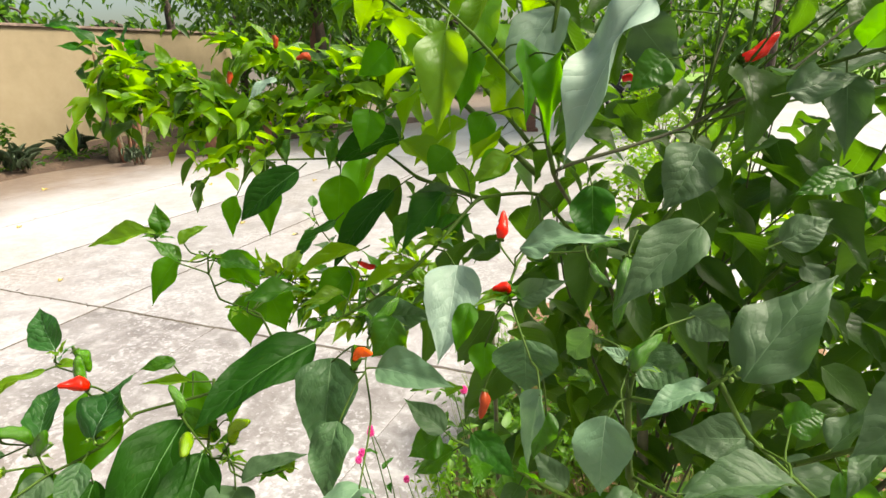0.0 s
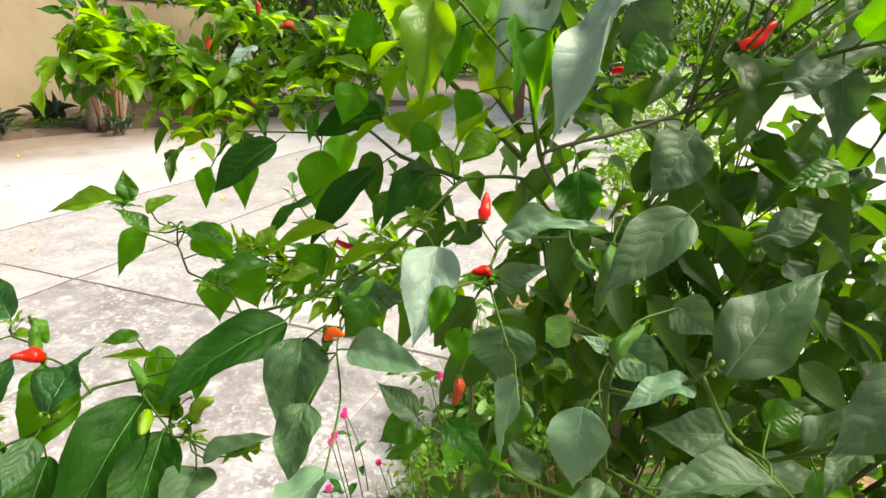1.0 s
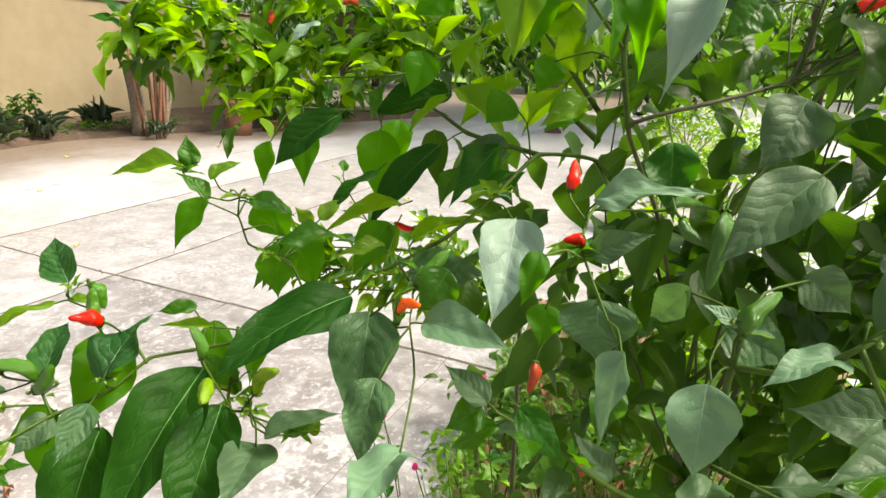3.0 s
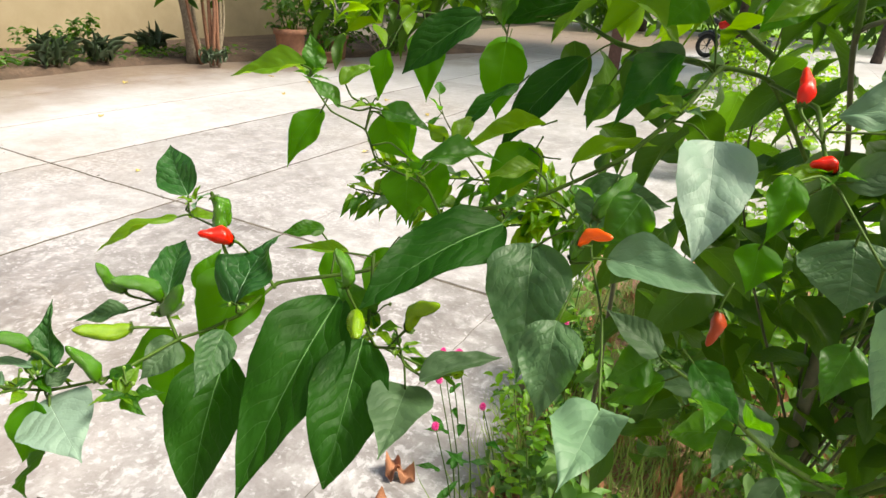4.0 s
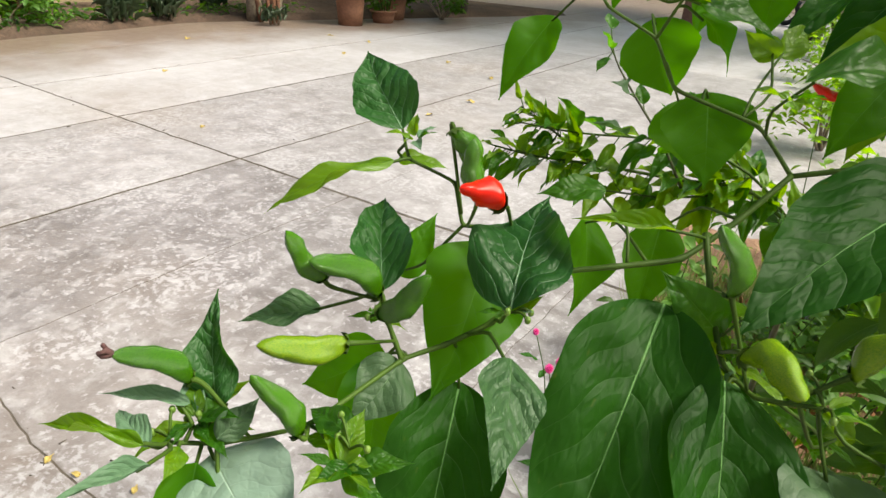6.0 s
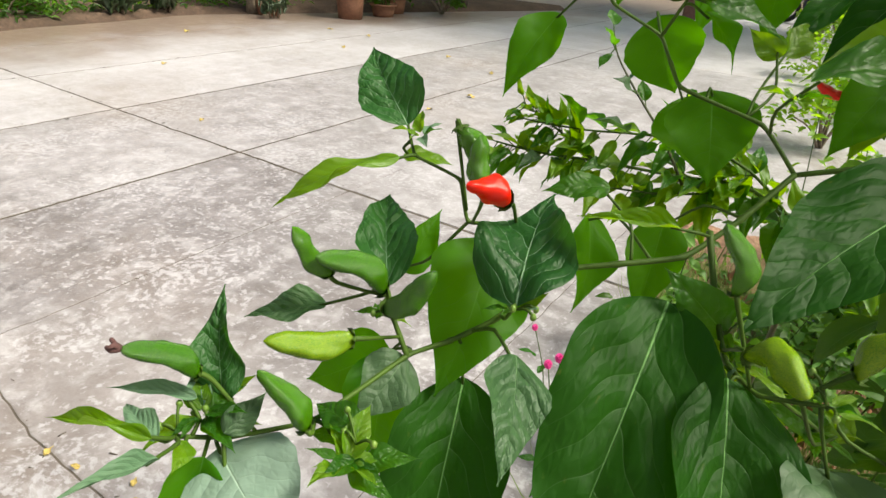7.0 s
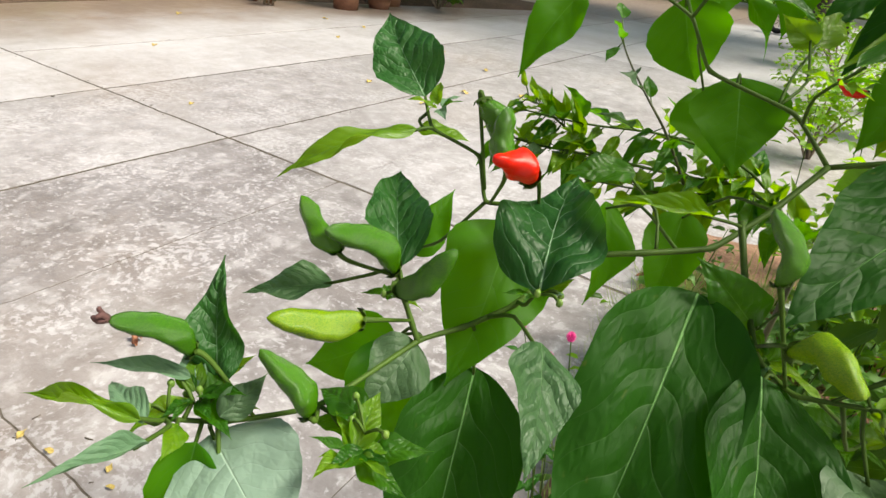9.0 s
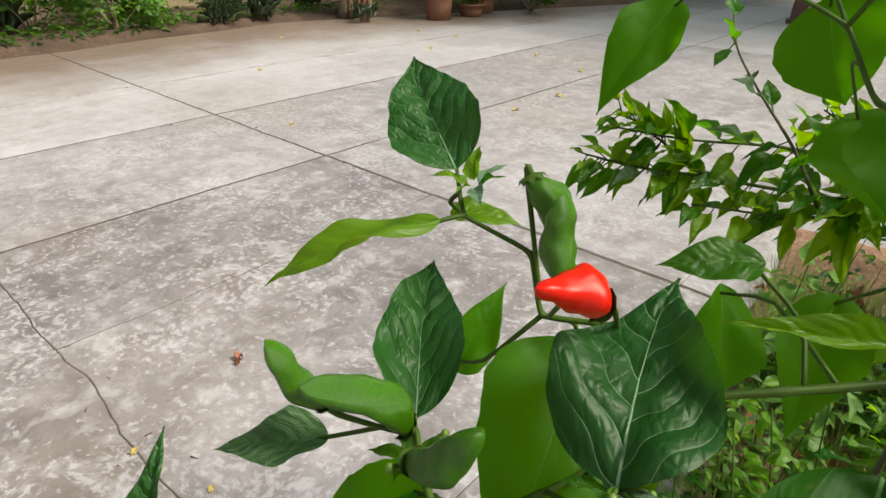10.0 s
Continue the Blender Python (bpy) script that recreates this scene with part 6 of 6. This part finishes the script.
YELLOW_SHAPE = LEAF_SHAPES[4].copy()
YELLOW_SHAPE.materials[0] = LEAF_YELLOW
for x, y, s, tn in ((-0.535, 1.215, 0.09, 22), (-0.475, 1.245, 0.085, 80), (-0.52, 1.16, 0.06, 140), (-1.58, 1.07, 0.06, 40)):
    fallen(x, y, s, DRY_SHAPES[int(tn) % 5], tn, "curled brown fallen leaf on the concrete")
for x, y, s, tn in ((-1.06, 1.35, 0.05, 60), (-1.5, 0.67, 0.035, 20), (-1.39, 0.69, 0.03, 100), (-3.1, 4.6, 0.09, 10), (-4.6, 6.2, 0.1, 50), (-6.6, 5.6, 0.12, 30), (-4.9, 7.2, 0.1, 70), (-5.6, 7.3, 0.1, 120), (-3.4, 6.6, 0.1, 0), (-2.6, 6.1, 0.09, 45), (-1.9, 5.3, 0.1, 20), (-2.3, 5.0, 0.1, 80), (-5.2, 4.1, 0.09, 30), (-3.5, 3.0, 0.06, 15), (-2.4, 4.4, 0.08, 160)):
    fallen(x, y, s, YELLOW_SHAPE, tn, "yellowed fallen leaf on the concrete")
rng = random.Random(31)
for k in range(190):
    x, y = rng.uniform(-0.27, 1.2), rng.uniform(0.75, 2.6)
    fallen(x, y, rng.uniform(0.04, 0.12), DRY_SHAPES[k % 5], rng.uniform(0, 360), "curled brown dry leaf on the soil", soil_height(x, y) + 0.012)
bm = bmesh.new()
for k in range(420):
    x, y = rng.uniform(-0.3, 1.1), rng.uniform(0.7, 2.6)
    a = rng.uniform(0, math.pi)
    z = soil_height(x, y) + 0.015
    d = Vector((math.cos(a), math.sin(a), rng.uniform(-0.1, 0.5))) * rng.uniform(0.05, 0.18)
    tube(bm, [Vector((x, y, z)) - d * 0.5, Vector((x, y, z + 0.006)), Vector((x, y, z)) + d * 0.5], 0.0022, 0.0012, 4, 2)
litter = stuff("dry_twigs", bm, STRAW, None)
tagged(litter, "broken dry stalks and twigs on the soil", "twigs", kind="stuff")

# crumbs of dirt and broken stalks along the joints of the yard
bm = bmesh.new()
turn = radians(-6.6)
for k in range(230):
    if k % 3:
        u, v = rng.uniform(-4.0, 2.0), rng.gauss(0.0, 0.03) + rng.choice((0.0, -1.83, -1.83))
    else:
        u, v = rng.gauss(0.0, 0.03) + rng.choice((-1.36, 0.0, -2.72)), rng.uniform(-2.5, 4.0)
    x, y = -2.83 + u * math.cos(turn) - v * math.sin(turn), 2.69 + u * math.sin(turn) + v * math.cos(turn)
    if x > -0.5:
        continue
    r = rng.uniform(0.0015, 0.0042)
    a = rng.uniform(0, math.pi)
    d = Vector((math.cos(a), math.sin(a), 0)) * r * rng.uniform(1.0, 3.5)
    c = Vector((x, y, r * 0.45))
    tube(bm, [c - d, c, c + d], r * 0.6, r * 0.35, 5, 1)
crumbs = stuff("yard_debris", bm, JOINT, None)
tagged(crumbs, "dark crumbs and bits of stalk along the joints of the concrete", "debris", kind="stuff")
fallen(-1.23, 0.72, 0.03, YELLOW_SHAPE, 35, "small yellowed leaf scrap beside a joint of the concrete")
fallen(-1.18, 0.70, 0.025, YELLOW_SHAPE, 110, "small yellowed leaf scrap beside a joint of the concrete")

bm = bmesh.new()
bmesh.ops.create_icosphere(bm, subdivisions=4, radius=0.09)
for v in bm.verts:
    v.co *= 1 + 0.5 * noise.noise(v.co * 24) + 0.2 * noise.noise(v.co * 60)
    v.co.z = v.co.z * 0.6 + 0.03
scrap = part("plastic_bag", finish(bm, "plastic_bag", PLASTIC, False), None)
scrap.location = (0.32, 2.48, 0.06)
tagged(scrap, "crumpled whitish plastic bag lying on the soil", "plastic bag")

# ---- concrete slabs ----
pavement = thing("pavement", "stained pale concrete yard cast in large slabs", "pavement", pose(-2.83, 2.69, 0, 0, 0, -6.6), kind="structure")
bm = bmesh.new()
box(bm, -6.9, 10.5, -9.1, 29.1, -0.062, -0.003)
part("bedding", finish(bm, "bedding", JOINT, False), pavement, "dirt that fills the joints")


def wander(a, b, along_x):
    """How far the joint at a strays from its line at b."""
    q = Vector((a * 1.7, b * 2.2, 4.0 if along_x else 9.0))
    return (0.03 if a == -1.83 else 0.012) * noise.noise(q) + 0.006 * noise.noise(q * 5) + (0.009 if a == -1.83 else 0.0045) * noise.noise(q * 11)


def half_gap(edge):
    """Half the width of the joint on that line: the two old main joints gape, the rest are narrow."""
    return {0.0: 0.0095, -1.36: 0.011, -2.72: 0.008, -1.83: 0.003, 0.91: 0.0022}.get(edge, 0.0018)


def slab(x0, x1, y0, y1, k):
    nx, ny = max(4, int((x1 - x0) / 0.04)), max(4, int((y1 - y0) / (0.04 if y0 < 0.5 else 0.2)))

    def outline(bevel, z):
        pts = []
        a, b, c, d = x0 + half_gap(x0) + bevel, x1 - half_gap(x1) - bevel, y0 + half_gap(y0) + bevel, y1 - half_gap(y1) - bevel
        for i in range(nx):
            x = a + (b - a) * i / nx
            pts.append((x, c + wander(y0, x, True), z))
        for i in range(ny):
            y = c + (d - c) * i / ny
            pts.append((b + wander(x1, y, False), y, z))
        for i in range(nx):
            x = b - (b - a) * i / nx
            pts.append((x, d + wander(y1, x, True), z))
        for i in range(ny):
            y = d - (d - c) * i / ny
            pts.append((a + wander(x0, y, False), y, z))
        return pts

    bm = bmesh.new()
    low, rim, top = [[bm.verts.new(q) for q in outline(d, z)] for d, z in ((0.0, -0.06), (0.0, -0.0008), (0.004, 0.0))]
    n = len(low)
    for a, b in ((low, rim), (rim, top)):
        for i in range(n):
            bm.faces.new((a[i], a[(i + 1) % n], b[(i + 1) % n], b[i]))
    bm.faces.new(top)
    # Far, left and right slabs take the sunlit copy, near ones the dimmer.
    return part("slab", finish(bm, "slab", CONCRETE_DIM if y1 < -1.5 else CONCRETE_LIT if x1 < -1.0 or y0 > 5 or x0 > 3.5 else CONCRETE_MID if y0 > -0.5 or x1 < 0.5 else CONCRETE, False), pavement, place=pose(0, 0, 0.0012 * math.sin(k * 1.7)))


xs = [-6.8, -5.44, -4.08, -2.72, -1.36, 0.0, 0.91, 2.27, 3.63, 4.99, 6.35, 7.71, 9.07, 10.43]
ys = [-9.0, -5.0, -1.83, 0.0, 5.9, 11.8, 17.7, 23.6, 29.0]
k = 0
for i in range(len(xs) - 1):
    for j in range(len(ys) - 1):
        k += 1
        slab(xs[i], xs[i + 1], ys[j], ys[j + 1], k)
